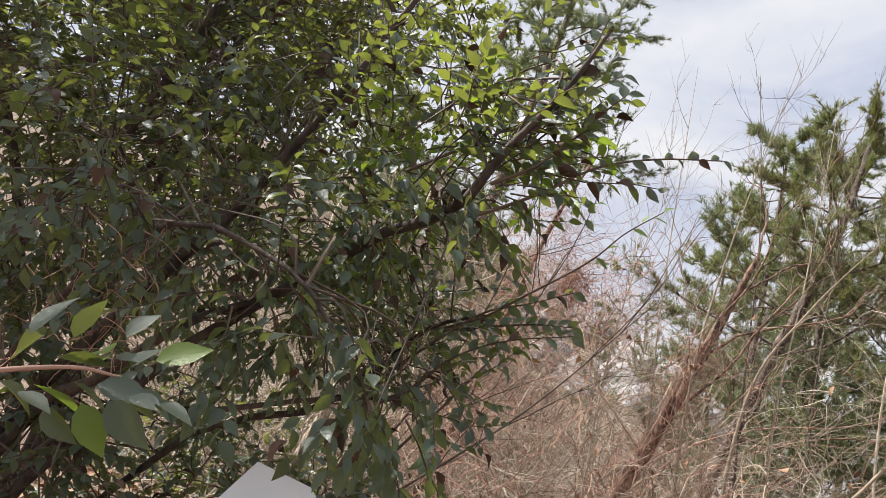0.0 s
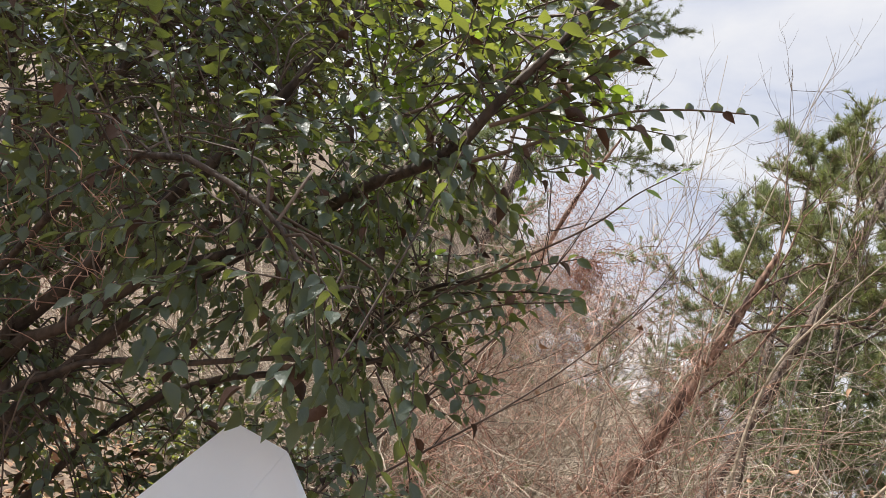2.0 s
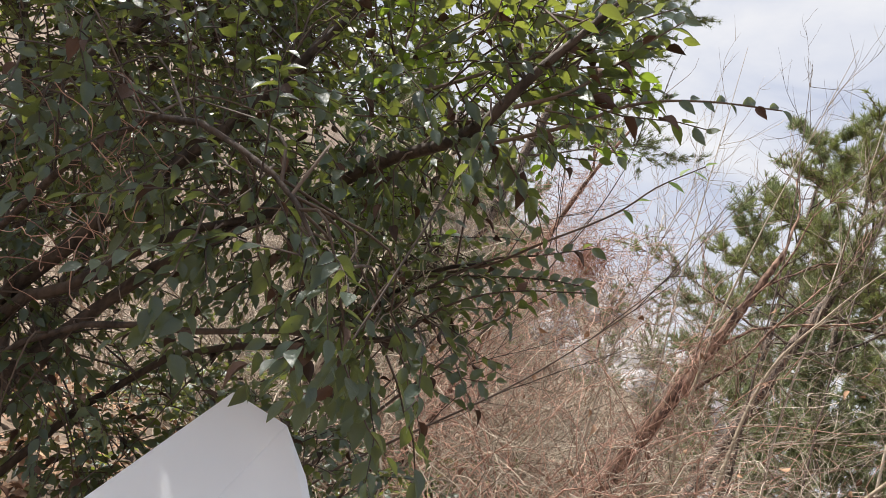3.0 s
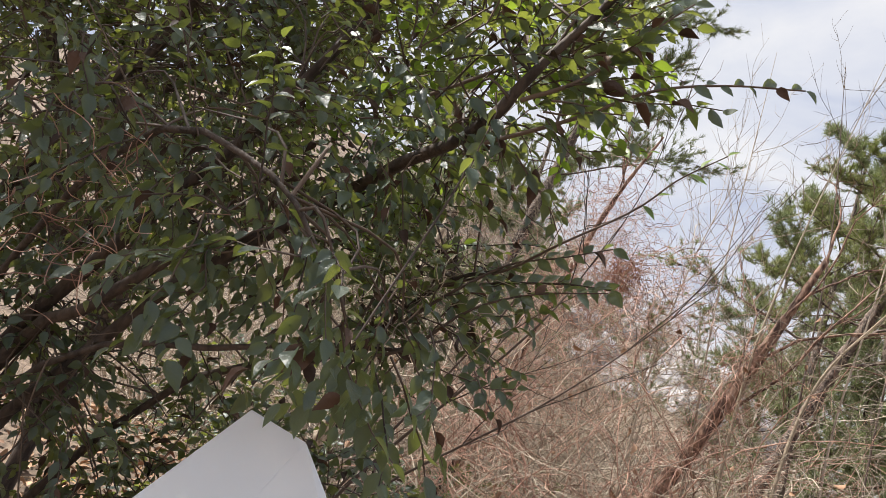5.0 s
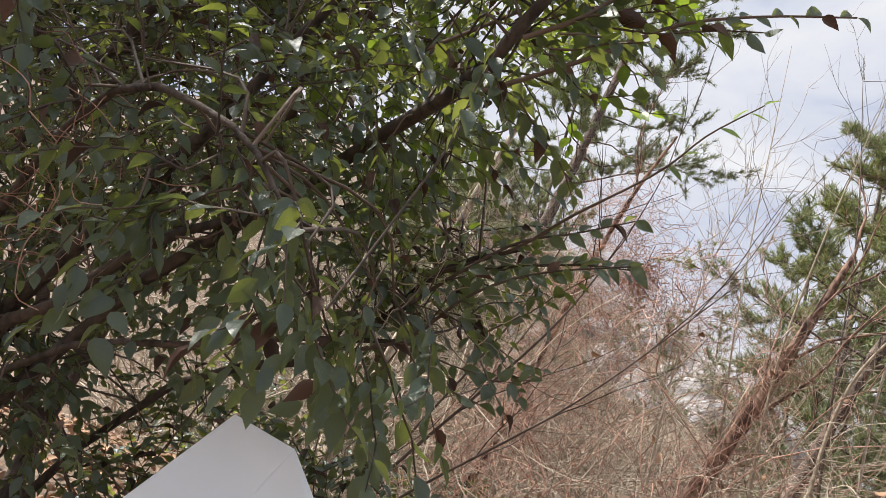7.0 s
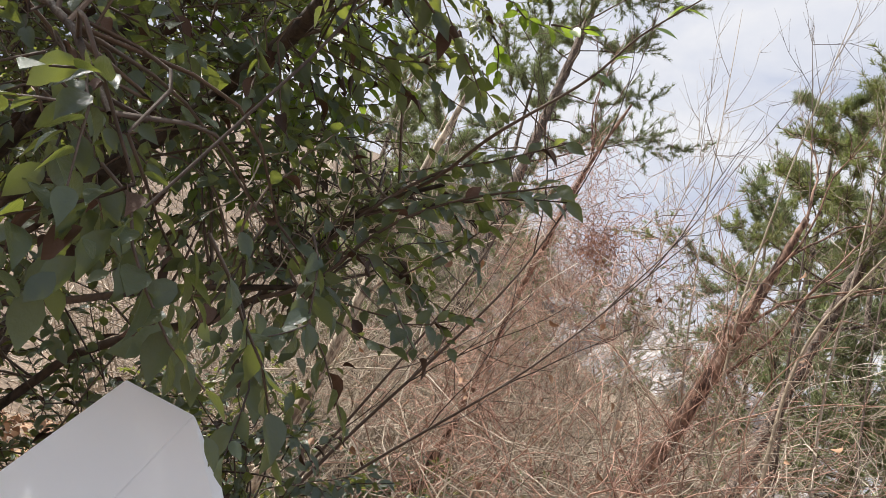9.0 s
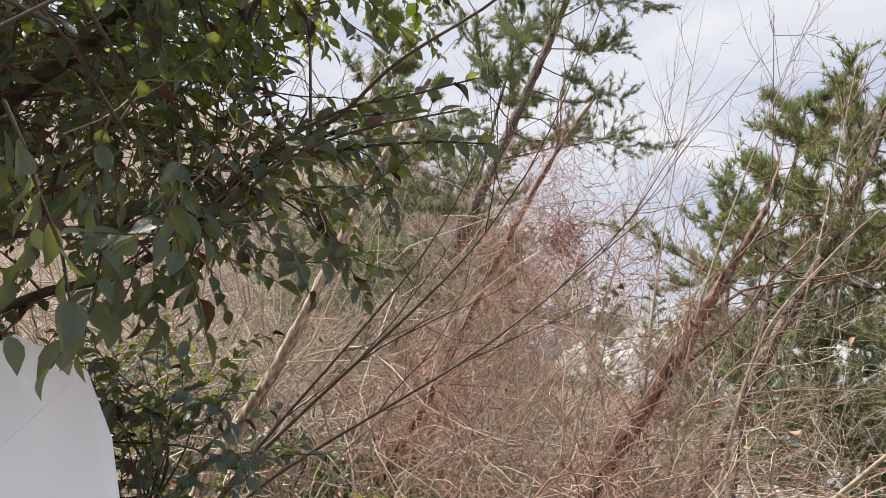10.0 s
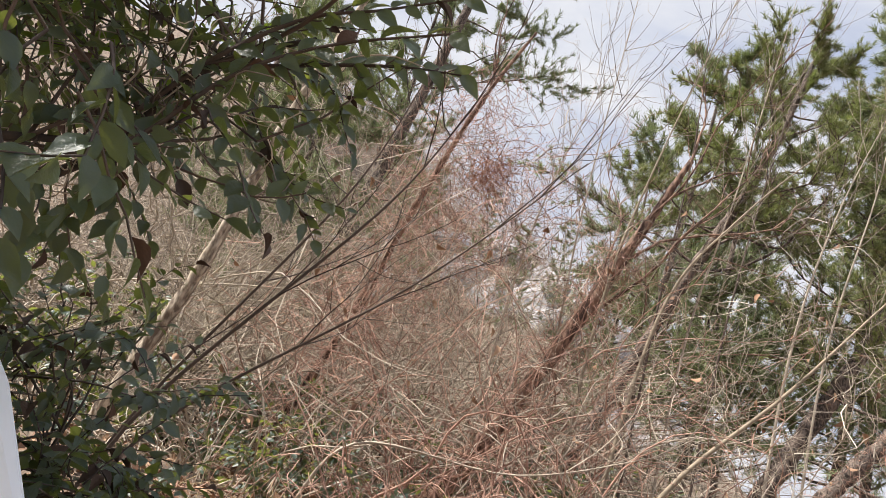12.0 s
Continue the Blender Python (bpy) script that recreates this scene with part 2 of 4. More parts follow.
def litter():
    n = 11000
    p = np.vstack((scatter(6000, -6, 5, 2.2, 11), scatter(3500, -4.5, 1.5, 1.2, 5), scatter(1500, -4, 4, -3.5, 2.2)))
    p[:, 2] += RNG.uniform(0.01, 0.06, n)
    normal = unit(RNG.normal(0, 0.55, (n, 3)) + (0, 0, 1))
    way = unit(np.cross(normal, RNG.normal(0, 1, (n, 3))))
    v, l, s = lay(leaf_shape(0.16, 0.3), p, way, normal, RNG.uniform(0.05, 0.11, n))
    ob = new("leaf_litter", mesh_of("leaf_litter", v, l, s, LITTER))
    tagged(ob, "curled brown fallen leaves covering the slope", "leaf litter", kind="stuff")
    lines = []
    for c in scatter(1300, -5, 4.5, 2.6, 10):
        w = RNG.normal(0, 1, 3) * (1, 1, 0.25) + (0, 0, RNG.uniform(0, 0.9))
        k = 5
        lines.append((wander(c, w, RNG.uniform(0.2, 0.7), k, 0.5, (0, 0, -0.6)), taper(0.0025, 0.001, k)))
    v, q = tubes(lines, 3)
    ob = new("dry_grass", mesh_of("dry_grass", v, q, np.full(len(q), 4), STRAW))
    tagged(ob, "tangled straw-coloured dead grass on the slope", "grass", kind="stuff")


litter()


# ---- evergreen shrub beside the path ----
def sprays(origins, ways, lengths, leaf_size, droop=0.5, face=(0.0, -0.22, 1.0)):
    """Twigs with alternate leaves: the twigs' lines, and place, way, normal and size of every leaf."""
    lines, po, wo, no, so = [], [], [], [], []
    for o, w, ln in zip(origins, ways, lengths):
        k = 6
        pts = wander(o, w, ln, k, 0.3, (0, 0, -droop))
        lines.append((pts, taper(0.0022, 0.0010, k)))
        count = max(2, int(ln / 0.019))
        fine = bend(pts, count + 1)
        tan = unit(np.gradient(fine, axis=0))
        up = unit(np.array(face) + RNG.normal(0, 0.35, 3))
        side = unit(np.cross(tan, up))
        sign = np.where(np.arange(count + 1) % 2 == 0, 1.0, -1.0)[:, None]
        way = unit(tan * 0.75 + side * sign * RNG.uniform(0.5, 1.0, (count + 1, 1)) + RNG.normal(0, 0.18, (count + 1, 3)) + (0, 0, -0.32))
        way[-1] = tan[-1]
        nrm = unit(up + RNG.normal(0, 0.45, (count + 1, 3)))
        keep = np.arange(count + 1) >= count * 0.12
        po.append(fine[keep]), wo.append(way[keep]), no.append(nrm[keep])
        so.append((leaf_size * RNG.uniform(0.7, 1.15, count + 1) * np.where(np.arange(count + 1) > count - 2, 0.8, 1.0))[keep])
    return lines, np.vstack(po), np.vstack(wo), np.vstack(no), np.concatenate(so)


def in_ball(n, centre, radii, shell=0.35):
    d = unit(RNG.normal(0, 1, (n, 3)))
    r = RNG.uniform(shell, 1, (n, 1)) ** 0.6
    return np.asarray(centre) + d * r * np.asarray(radii), d


LEAF_MESHES = [mesh_of("leaf", *leaf_shape(f, c), LEAF_ONE) for f, c in ((0.08, 0.10), (0.12, 0.22), (0.05, 0.32))]
YOUNG_MESHES = [mesh_of("leaf", *leaf_shape(f, c), YOUNG) for f, c in ((0.06, 0.10), (0.10, 0.22))]


def single_leaves(parent, po, wo, no, so, meshes, label=""):
    """Leaves that can be told apart, each an object on a shared mesh."""
    for i in range(len(po)):
        y = Vector(wo[i])
        x = y.cross(Vector(no[i])).normalized()
        z = x.cross(y)
        m = Matrix((x, y, z)).transposed().to_4x4()
        ob = part("leaf", meshes[i % len(meshes)], parent, label)
        ob.matrix_basis = Matrix.Translation(po[i]) @ m @ Matrix.Scale(float(so[i]), 4)


def in_hollow(p):
    """Inside the open hollow under the shrub, before the white board."""
    u = (p[:, 1] - 0.45) / 1.55
    return (p[:, 1] < 2.06) & (p[:, 0] > 0.18 - 1.04 * u) & (p[:, 0] < 0.19 - 0.42 * u) & (p[:, 2] < 1.56 + 0.06 * u) & (p[:, 2] > 0.9)


def evergreen(base, label, limbs, masses, tips, leaf_size, single, group=""):
    """A broad-leaved evergreen shrub: limbs, leafy masses (centre, radii, number of twigs, drift), long bare tips."""
    shrub = thing("evergreen_shrub", base, label, "shrub", group)
    for pts, r0, r1 in limbs:
        k = 14
        v, q = rough_trunk(pts, r0, r1, k, 7, 0.10)
        part("limb", mesh_of("limb", v, q, np.full(len(q), 4), BARK_SHRUB), shrub)
    lines, P, W, N, S = [], [], [], [], []
    frame_pts = np.vstack([bend(pts, 30)[8:] for pts, _, _ in limbs])
    for centre, radii, n, drift in masses:
        o, d = in_ball(n, centre, radii)
        w = d * 0.55 + np.asarray(drift) + RNG.normal(0, 0.35, (n, 3))
        a = sprays(o, w, RNG.uniform(0.12, 0.28, n), leaf_size, 0.3)
        lines += a[0]
        P.append(a[1]), W.append(a[2]), N.append(a[3]), S.append(a[4])
        for c in o[::4]:
            gap = np.linalg.norm(frame_pts - c, axis=1)
            foot = frame_pts[int(np.argsort(gap)[int(RNG.integers(0, 12))])]
            lines.append((bend((foot, (c * 0.45 + foot * 0.55) + RNG.normal(0, 0.05, 3) + (0, 0, 0.03), c), 7), taper(0.0036, 0.0018, 7)))
    for pts, ln, size in tips:
        k = 16
        line = bend(pts, k)
        lines.append((line, taper(0.005, 0.0015, k)))
        every = line[3:11:2]
        tan = unit(np.gradient(line, axis=0))[3:11:2]
        flip = np.where(np.arange(len(every)) % 2 == 0, 1, -1)[:, None]
        w = tan + flip * unit(np.cross(tan, (0.0, -1.0, 0.3))) * 0.6 + RNG.normal(0, 0.15, (len(every), 3))
        a = sprays(every, w, np.linspace(ln, ln * 0.25, len(every)), size, 0.35)
        lines += a[0]
        fine = bend(line[3:], 19)
        ft = unit(np.gradient(fine, axis=0))
        fl = np.where(np.arange(19) % 2 == 0, 1, -1)[:, None]
        P.append(np.vstack((a[1], fine)))
        W.append(np.vstack((a[2], ft * 0.8 + fl * unit(np.cross(ft, (0, -1, 0.2))) * 0.7 + (0, 0, -0.15))))
        N.append(np.vstack((a[3], unit(RNG.normal(0, 0.45, (19, 3)) + (0.0, -0.8, 0.4)))))
        S.append(np.concatenate((a[4], size * RNG.uniform(0.7, 1.15, 19))))
    P, W, N, S = np.vstack(P), np.vstack(W), np.vstack(N), np.concatenate(S)
    # a hollow under the shrub, between the path and the white board
    free = ~in_hollow(P)
    lines = [ln for ln in lines if not in_hollow(ln[0]).any()]
    P, W, N, S = P[free], W[free], N[free], S[free]
    stems("twigwork", lines, TWIG_DARK, shrub, "fine dark twigs", 3, "stuff")
    near = np.argsort(P[:, 1] - 0.55 * P[:, 0])[:single]
    chosen = np.zeros(len(P), bool)
    chosen[near] = True
    rest = ~chosen
    kind_of = RNG.uniform(0, 1, len(P))
    shade = kind_of < 0.06
    for shape, sel, mat, text in ((leaf_shape(0.07, 0.14), rest & ~shade & (kind_of < 0.55), LEAF, "glossy dark green oval leaves"),
                                  (leaf_shape(0.12, 0.30), rest & ~shade & (kind_of >= 0.55), LEAF, "glossy dark green oval leaves"),
                                  (leaf_shape(0.2, 0.4), rest & shade, BROWN_MASS, "shrivelled brown leaves")):
        v, l, s = lay(shape, P[sel], W[sel], N[sel], S[sel])
        part("foliage", mesh_of("foliage", v, l, s, mat), shrub, text, "stuff")
    single_leaves(shrub, P[near], W[near], N[near], S[near], LEAF_MESHES)
    return shrub


MAIN_LIMBS = [
    (((-1.85, 2.15, 0.0), (-1.60, 2.05, 0.9), (-1.22, 1.90, 1.58), (-1.05, 1.85, 1.69), (-0.82, 1.80, 1.88), (-0.62, 1.82, 2.0)), 0.025, 0.008),
    (((-1.83, 2.15, 0.05), (-1.45, 1.98, 1.3), (-0.95, 1.85, 2.06), (-0.82, 1.80, 2.18), (-0.69, 1.75, 2.37), (-0.57, 1.7, 2.55), (-0.3, 1.6, 3.1)), 0.024, 0.008),
    (((-1.80, 2.1, 0.1), (-1.15, 1.95, 1.5), (-0.45, 1.75, 2.11), (-0.14, 1.50, 2.15), (-0.05, 1.45, 2.27), (0.06, 1.40, 2.41), (0.13, 1.38, 2.56)), 0.019, 0.004),
    (((-1.88, 2.1, 0.05), (-1.70, 1.95, 1.5), (-1.43, 1.90, 2.33), (-1.33, 1.9, 2.5), (-1.0, 1.7, 3.1)), 0.026, 0.010),
    # added limb, carries the unseen leaf masses that shade the shrub
    (((-1.90, 2.1, 0.05), (-2.0, 1.95, 1.5), (-2.1, 1.7, 2.8), (-2.0, 1.3, 3.5), (-1.75, 0.8, 3.8)), 0.026, 0.008),
    (((-1.8, 2.2, 0.1), (-1.1, 2.25, 1.5), (-0.5, 2.1, 1.80), (-0.27, 2.02, 2.03), (-0.1, 1.98, 2.10)), 0.014, 0.004),
    (((-1.84, 2.1, 0.2), (-1.2, 1.9, 1.45), (-0.6, 1.85, 1.72), (-0.24, 1.9, 1.83)), 0.012, 0.004),
    (((-1.84, 2.1, 0.2), (-1.3, 1.8, 1.6), (-0.75, 1.45, 1.98), (-0.38, 1.34, 1.92), (-0.20, 1.32, 1.78)), 0.011, 0.003),
]
MAIN_MASSES = [
    # top mass above the view, added to shade the leaves below
    ((-1.25, 2.10, 3.60), (0.60, 0.55, 0.40), 170, (0.15, -0.1, 0.1)),
    ((-0.85, 1.80, 2.40), (0.48, 0.34, 0.55), 190, (0.15, -0.1, 0.05)),
    ((-1.45, 2.00, 2.50), (0.50, 0.50, 0.80), 420, (0.10, -0.1, 0.0)),
    ((-1.05, 2.05, 3.00), (0.55, 0.35, 0.45), 200, (0.15, -0.1, 0.1)),
    ((-0.30, 1.60, 2.30), (0.27, 0.18, 0.28), 54, (0.35, 0.0, 0.20)),
    ((-0.08, 1.46, 2.26), (0.16, 0.10, 0.15), 24, (0.40, 0.0, 0.20)),
    ((-0.17, 1.62, 2.68), (0.26, 0.20, 0.26), 34, (0.30, 0.0, 0.25)),
    ((-0.55, 1.90, 1.98), (0.28, 0.20, 0.18), 60, (0.25, -0.1, -0.15)),
    ((-1.25, 2.15, 1.40), (0.65, 0.36, 0.48), 190, (0.10, -0.15, -0.15)),
    ((-0.55, 1.42, 1.98), (0.20, 0.08, 0.10), 11, (0.25, -0.2, -0.40)),
    ((-0.36, 1.34, 1.84), (0.09, 0.05, 0.09), 13, (0.15, -0.05, -0.60)),
    ((-0.24, 1.34, 1.76), (0.07, 0.05, 0.07), 9, (0.10, -0.05, -0.70)),
    ((-0.12, 1.35, 1.72), (0.05, 0.04, 0.05), 6, (0.08, 0.0, -0.80)),
    ((-0.19, 1.62, 1.78), (0.08, 0.06, 0.07), 10, (0.30, -0.1, -0.60)),
    ((-0.90, 1.30, 2.04), (0.20, 0.12, 0.16), 26, (0.40, -0.1, -0.30)),
    ((-0.48, 2.20, 2.15), (0.30, 0.18, 0.22), 50, (0.3, -0.1, -0.10)),
    ((-0.26, 1.92, 1.88), (0.18, 0.10, 0.10), 22, (0.4, 0.0, -0.05)),
    ((-1.55, 2.05, 1.65), (0.42, 0.30, 0.42), 150, (0.10, -0.1, -0.1)),
    # two unseen overhead masses, added to keep sun off the shrub's left
    ((-2.15, 1.40, 3.45), (0.70, 0.75, 0.60), 330, (0.10, -0.1, 0.0)),
    ((-1.75, 0.75, 3.75), (0.55, 0.55, 0.35), 150, (0.10, -0.1, 0.0)),
]
MAIN_TIPS = [
    (((-0.14, 1.50, 2.12), (0.02, 1.50, 2.21), (0.14, 1.52, 2.31), (0.26, 1.54, 2.36), (0.39, 1.55, 2.38)), 0.05, 0.037),
    (((-0.06, 1.45, 2.2), (0.02, 1.45, 2.25), (0.08, 1.45, 2.32), (0.13, 1.45, 2.39), (0.18, 1.45, 2.45)), 0.11, 0.044),
    (((-0.05, 1.45, 2.27), (0.02, 1.42, 2.36), (0.08, 1.40, 2.46), (0.12, 1.38, 2.58)), 0.12, 0.044),
    (((-0.30, 1.62, 2.3), (-0.10, 1.6, 2.42), (0.05, 1.58, 2.52), (0.16, 1.58, 2.60)), 0.15, 0.044),
    (((-0.30, 1.95, 1.90), (-0.19, 1.90, 1.99), (-0.09, 1.90, 2.08), (0.01, 1.90, 2.12), (0.12, 1.90, 2.17)), 0.09, 0.042),
    (((-0.36, 1.9, 1.78), (-0.24, 1.88, 1.83), (-0.14, 1.85, 1.93), (-0.02, 1.82, 1.99), (0.14, 1.78, 2.02)), 0.09, 0.044),
    (((-0.27, 2.02, 2.03), (-0.1, 2.02, 2.08), (0.03, 2.02, 2.11), (0.13, 2.02, 2.12)), 0.08, 0.046),
]
shrub = evergreen((-1.84, 2.13, 0.05), "dense dark evergreen shrub with glossy oval leaves beside the path",
                  MAIN_LIMBS, MAIN_MASSES, MAIN_TIPS, 0.042, 290)


def sun_tinted_clump(parent, centre, radii, n):
    """A clump of leaves inside a shrub, tinted yellow-green to look sunlit."""
    o, d = in_ball(n, centre, radii)
    a = sprays(o, d + (0, 0, 0.4), RNG.uniform(0.08, 0.16, n), 0.042, 0.1)
    v, l, s = lay(leaf_shape(0.08, 0.15), a[1], a[2], a[3], a[4])
    part("foliage", mesh_of("foliage", v, l, s, SUNLIT_MASS), parent, "evergreen leaves tinted yellow-green as if sunlit", "stuff")
    stems("twigwork", a[0], TWIG_DARK, parent, "", 3, "stuff")


# a bare-tipped twig with its last few leaves, longer than the rest
long_twig = bend(((-0.27, 2.02, 2.03), (-0.10, 1.90, 2.06), (0.02, 1.80, 2.11), (0.15, 1.76, 2.20), (0.22, 1.73, 2.27), (0.30, 1.71, 2.33)), 20)
stems("twig", [(long_twig, taper(0.004, 0.0012, 20))], TWIG_DARK, shrub, "long thin twig with few leaves", 5)
single_leaves(shrub, long_twig[[12, 13, 16, 17, 18, 19]], unit(np.array(((0.6, 0, -0.5), (0.8, 0, 0.5), (0.9, 0, -0.3), (0.4, 0, 0.9), (0.9, 0.1, -0.2), (0.7, 0, 0.6)))),
              unit(np.array(((0.1, -0.6, 0.6), (-0.3, -0.6, 0.6), (0.2, -0.7, 0.5), (-0.6, -0.5, 0.5), (0.2, -0.6, 0.7), (-0.4, -0.6, 0.5)))), np.array((0.04, 0.036, 0.042, 0.035, 0.038, 0.030)), YOUNG_MESHES)
# clumps whose tint brightens the shrub like sun falling through
sun_tinted_clump(shrub, (-0.44, 2.12, 2.14), (0.12, 0.06, 0.10), 22)
sun_tinted_clump(shrub, (-0.55, 2.0, 2.42), (0.16, 0.08, 0.12), 12)
sun_tinted_clump(shrub, (-0.10, 1.9, 2.5), (0.16, 0.08, 0.16), 14)
sun_tinted_clump(shrub, (-0.62, 1.98, 2.22), (0.20, 0.10, 0.15), 16)
sun_tinted_clump(shrub, (-0.34, 1.92, 2.32), (0.16, 0.09, 0.12), 13)
sun_tinted_clump(shrub, (0.0, 1.50, 2.36), (0.13, 0.07, 0.10), 9)
sun_tinted_clump(shrub, (-0.25, 1.64, 2.45), (0.15, 0.08, 0.12), 11)

def on_ground(x, y, sink=0.03):
    return (x, y, float(ground_height(np.array(x), np.array(y))) - sink)


LOW_LIMBS = [(((-0.75, 2.75, 0.2), (-0.68, 2.65, 0.9), (-0.55, 2.55, 1.4)), 0.012, 0.004), (((-0.75, 2.75, 0.2), (-0.8, 2.6, 1.0), (-0.75, 2.5, 1.5)), 0.012, 0.004)]
LOW_MASSES = [((-0.62, 2.55, 1.38), (0.22, 0.20, 0.30), 120, (0.3, -0.2, 0.1)), ((-0.95, 2.5, 1.3), (0.3, 0.2, 0.35), 90, (0.1, -0.2, 0.1)),
              ((-0.45, 2.45, 1.18), (0.2, 0.15, 0.2), 70, (0.3, -0.2, 0.0))]
low = evergreen((-0.75, 2.75, 0.22), "low evergreen shrub with grey-green leaves on the bank", LOW_LIMBS, LOW_MASSES, [], 0.046, 60)

# tree added as dark backing; its last limb carries unseen shading canopy
TREE_LIMBS = [(((-2.6, 3.6, 0.6), (-2.5, 3.5, 1.8), (-2.3, 3.3, 3.0), (-2.0, 3.1, 4.2)), 0.05, 0.015), (((-2.55, 3.55, 1.2), (-2.2, 3.3, 2.2), (-1.6, 3.0, 3.2), (-1.2, 2.8, 4.0)), 0.03, 0.01),
              (((-2.55, 3.55, 1.2), (-2.8, 3.0, 2.6), (-3.1, 2.3, 3.7), (-3.0, 1.5, 4.6)), 0.035, 0.01)]
TREE_MASSES = [((-3.2, 3.0, 4.1), (1.0, 0.5, 0.9), 300, (0.1, -0.2, 0.0)), ((-2.3, 3.2, 3.5), (0.9, 0.5, 0.9), 420, (0.1, -0.2, 0.0)), ((-3.4, 3.2, 2.8), (0.8, 0.5, 1.2), 300, (0.1, -0.2, 0.0)), ((-2.0, 3.0, 2.6), (0.6, 0.4, 0.5), 150, (0.1, -0.2, 0.0)),
               # canopy high over the shrubs, added to block the sun
               ((-1.6, 3.6, 4.4), (1.1, 0.8, 0.6), 300, (0.1, -0.2, 0.0)), ((-1.4, 2.7, 4.05), (0.7, 0.6, 0.35), 220, (0.1, -0.2, 0.0)),
               # more canopy, out of view to the left, casting shade on the shrub
               ((-3.1, 1.6, 4.6), (1.3, 1.3, 0.5), 560, (0.1, -0.2, 0.0)), ((-3.1, 2.1, 3.4), (0.7, 0.9, 0.7), 330, (0.1, -0.2, 0.0)), ((-4.2, 2.6, 4.0), (0.8, 0.9, 1.0), 260, (0.1, -0.2, 0.0))]
tree = evergreen((-2.6, 3.6, 0.55), "dark evergreen tree behind the shrub, with canopy added for shade", TREE_LIMBS, TREE_MASSES, [], 0.062, 20)
# dark shrubs added behind the thicket, standing in for its shaded interior
UNDER = [((-2.5, 6.0), 1.0), ((-3.3, 6.6), 1.3), ((-1.3, 6.9), 0.8), ((-0.75, 5.9), 0.55), ((0.95, 6.1), 0.5), ((1.7, 7.2), 0.8), ((-0.5, 8.0), 1.0), ((0.9, 8.4), 1.1), ((2.2, 8.8), 1.2), ((-2.0, 7.0), 0.8), ((3.4, 8.6), 1.2), ((0.2, 7.3), 0.7)]
for (ux, uy), us in UNDER:
    g = on_ground(ux, uy)
    evergreen(g, "low evergreen shrub added to darken the gaps behind the thicket", [((g, (ux, uy, g[2] + 0.4 * us), (ux + 0.1, uy - 0.1, g[2] + 0.8 * us)), 0.012, 0.004)],
              [((ux, uy, g[2] + 0.55 * us), (0.7 * us, 0.4, 0.5 * us), 70, (0, -0.2, 0.1))], [], 0.07, 0, "undergrowth")

# the young sprig that reaches over the path from a stem of its own
sprig = thing("leafy_sprig", (-0.25, 0.42, 0.0), "thin stem with fresh green leaves reaching over the path", "plant")
line = bend(((-0.25, 0.42, 0.0), (-0.27, 0.44, 0.8), (-0.186, 0.581, 1.498), (-0.109, 0.555, 1.554), (-0.086, 0.555, 1.567), (-0.056, 0.569, 1.579), (-0.041, 0.583, 1.581)), 30)
stems("stem", [(line, taper(0.0025, 0.0008, 30))], TWIG_RED, sprig, "", 6)
tail = line[19:]
tan = unit(np.gradient(line, axis=0))[19:]
flip = np.where(np.arange(len(tail)) % 2 == 0, 1, -1)[:, None]
a = sprays(tail, tan + flip * unit(np.cross(tan, (0, -1, 0.2))) * 0.9, np.full(len(tail), 0.022), 0.034, 0.0, (0.0, -0.55, 0.9))
single_leaves(sprig, a[1], a[2], a[3], a[4], [LEAF_MESHES[1], LEAF_MESHES[0], LEAF_MESHES[0], LEAF_MESHES[2], YOUNG_MESHES[0]])


# ---- bare thicket ----
def bare_shrub(base, label, n, height, spread, lean, material, group="", r=0.0095, twigs=4):
    """A leafless shrub: arching stems from one foot with finer side twigs."""
    ob = thing("bare_shrub", base, label, "shrub", group)
    main, fine = [], []
    for _ in range(n):
        way = np.array((RNG.normal(0, spread), RNG.normal(0, spread * 0.7), 1.0)) + lean
        ln, k = height * RNG.uniform(0.55, 1.1), 12
        s = wander(np.asarray(base) + RNG.normal(0, 0.12, 3) * (1, 1, 0), way, ln, 7, 0.6, np.array((RNG.normal(0.25, 1.1), RNG.normal(0, 0.5), -1.0)))
        s = bend(s, k)
        main.append((s, taper(r * RNG.uniform(0.5, 1.2), 0.0015, k)))
        for _ in range(twigs):
            i = int(RNG.integers(3, k - 1))
            w = unit(s[i] - s[i - 1]) + RNG.normal(0, 0.65, 3)
            t = bend(wander(s[i], w, ln * RNG.uniform(0.15, 0.5), 5, 0.7, (0, 0, RNG.uniform(-0.9, 0.3))), 8)
            fine.append((t, taper(0.0042, 0.0017, 8)))
            for _ in range(1):
                j = int(RNG.integers(2, 7))
                fine.append((wander(t[j], unit(t[j] - t[j - 1]) + RNG.normal(0, 0.7, 3), ln * RNG.uniform(0.06, 0.2), 5, 0.5), taper(0.0024, 0.0013, 5)))
    for i in range(0, min(len(main), 14)):
        stems("stem", main[i:i + 1], material, ob, "", 5)
    if len(main) > 14:
        stems("stemwork", main[14:], material, ob, "", 4, "stuff")
    stems("twigwork", fine, material, ob, "fine bare twigs", 3, "stuff")
    return ob


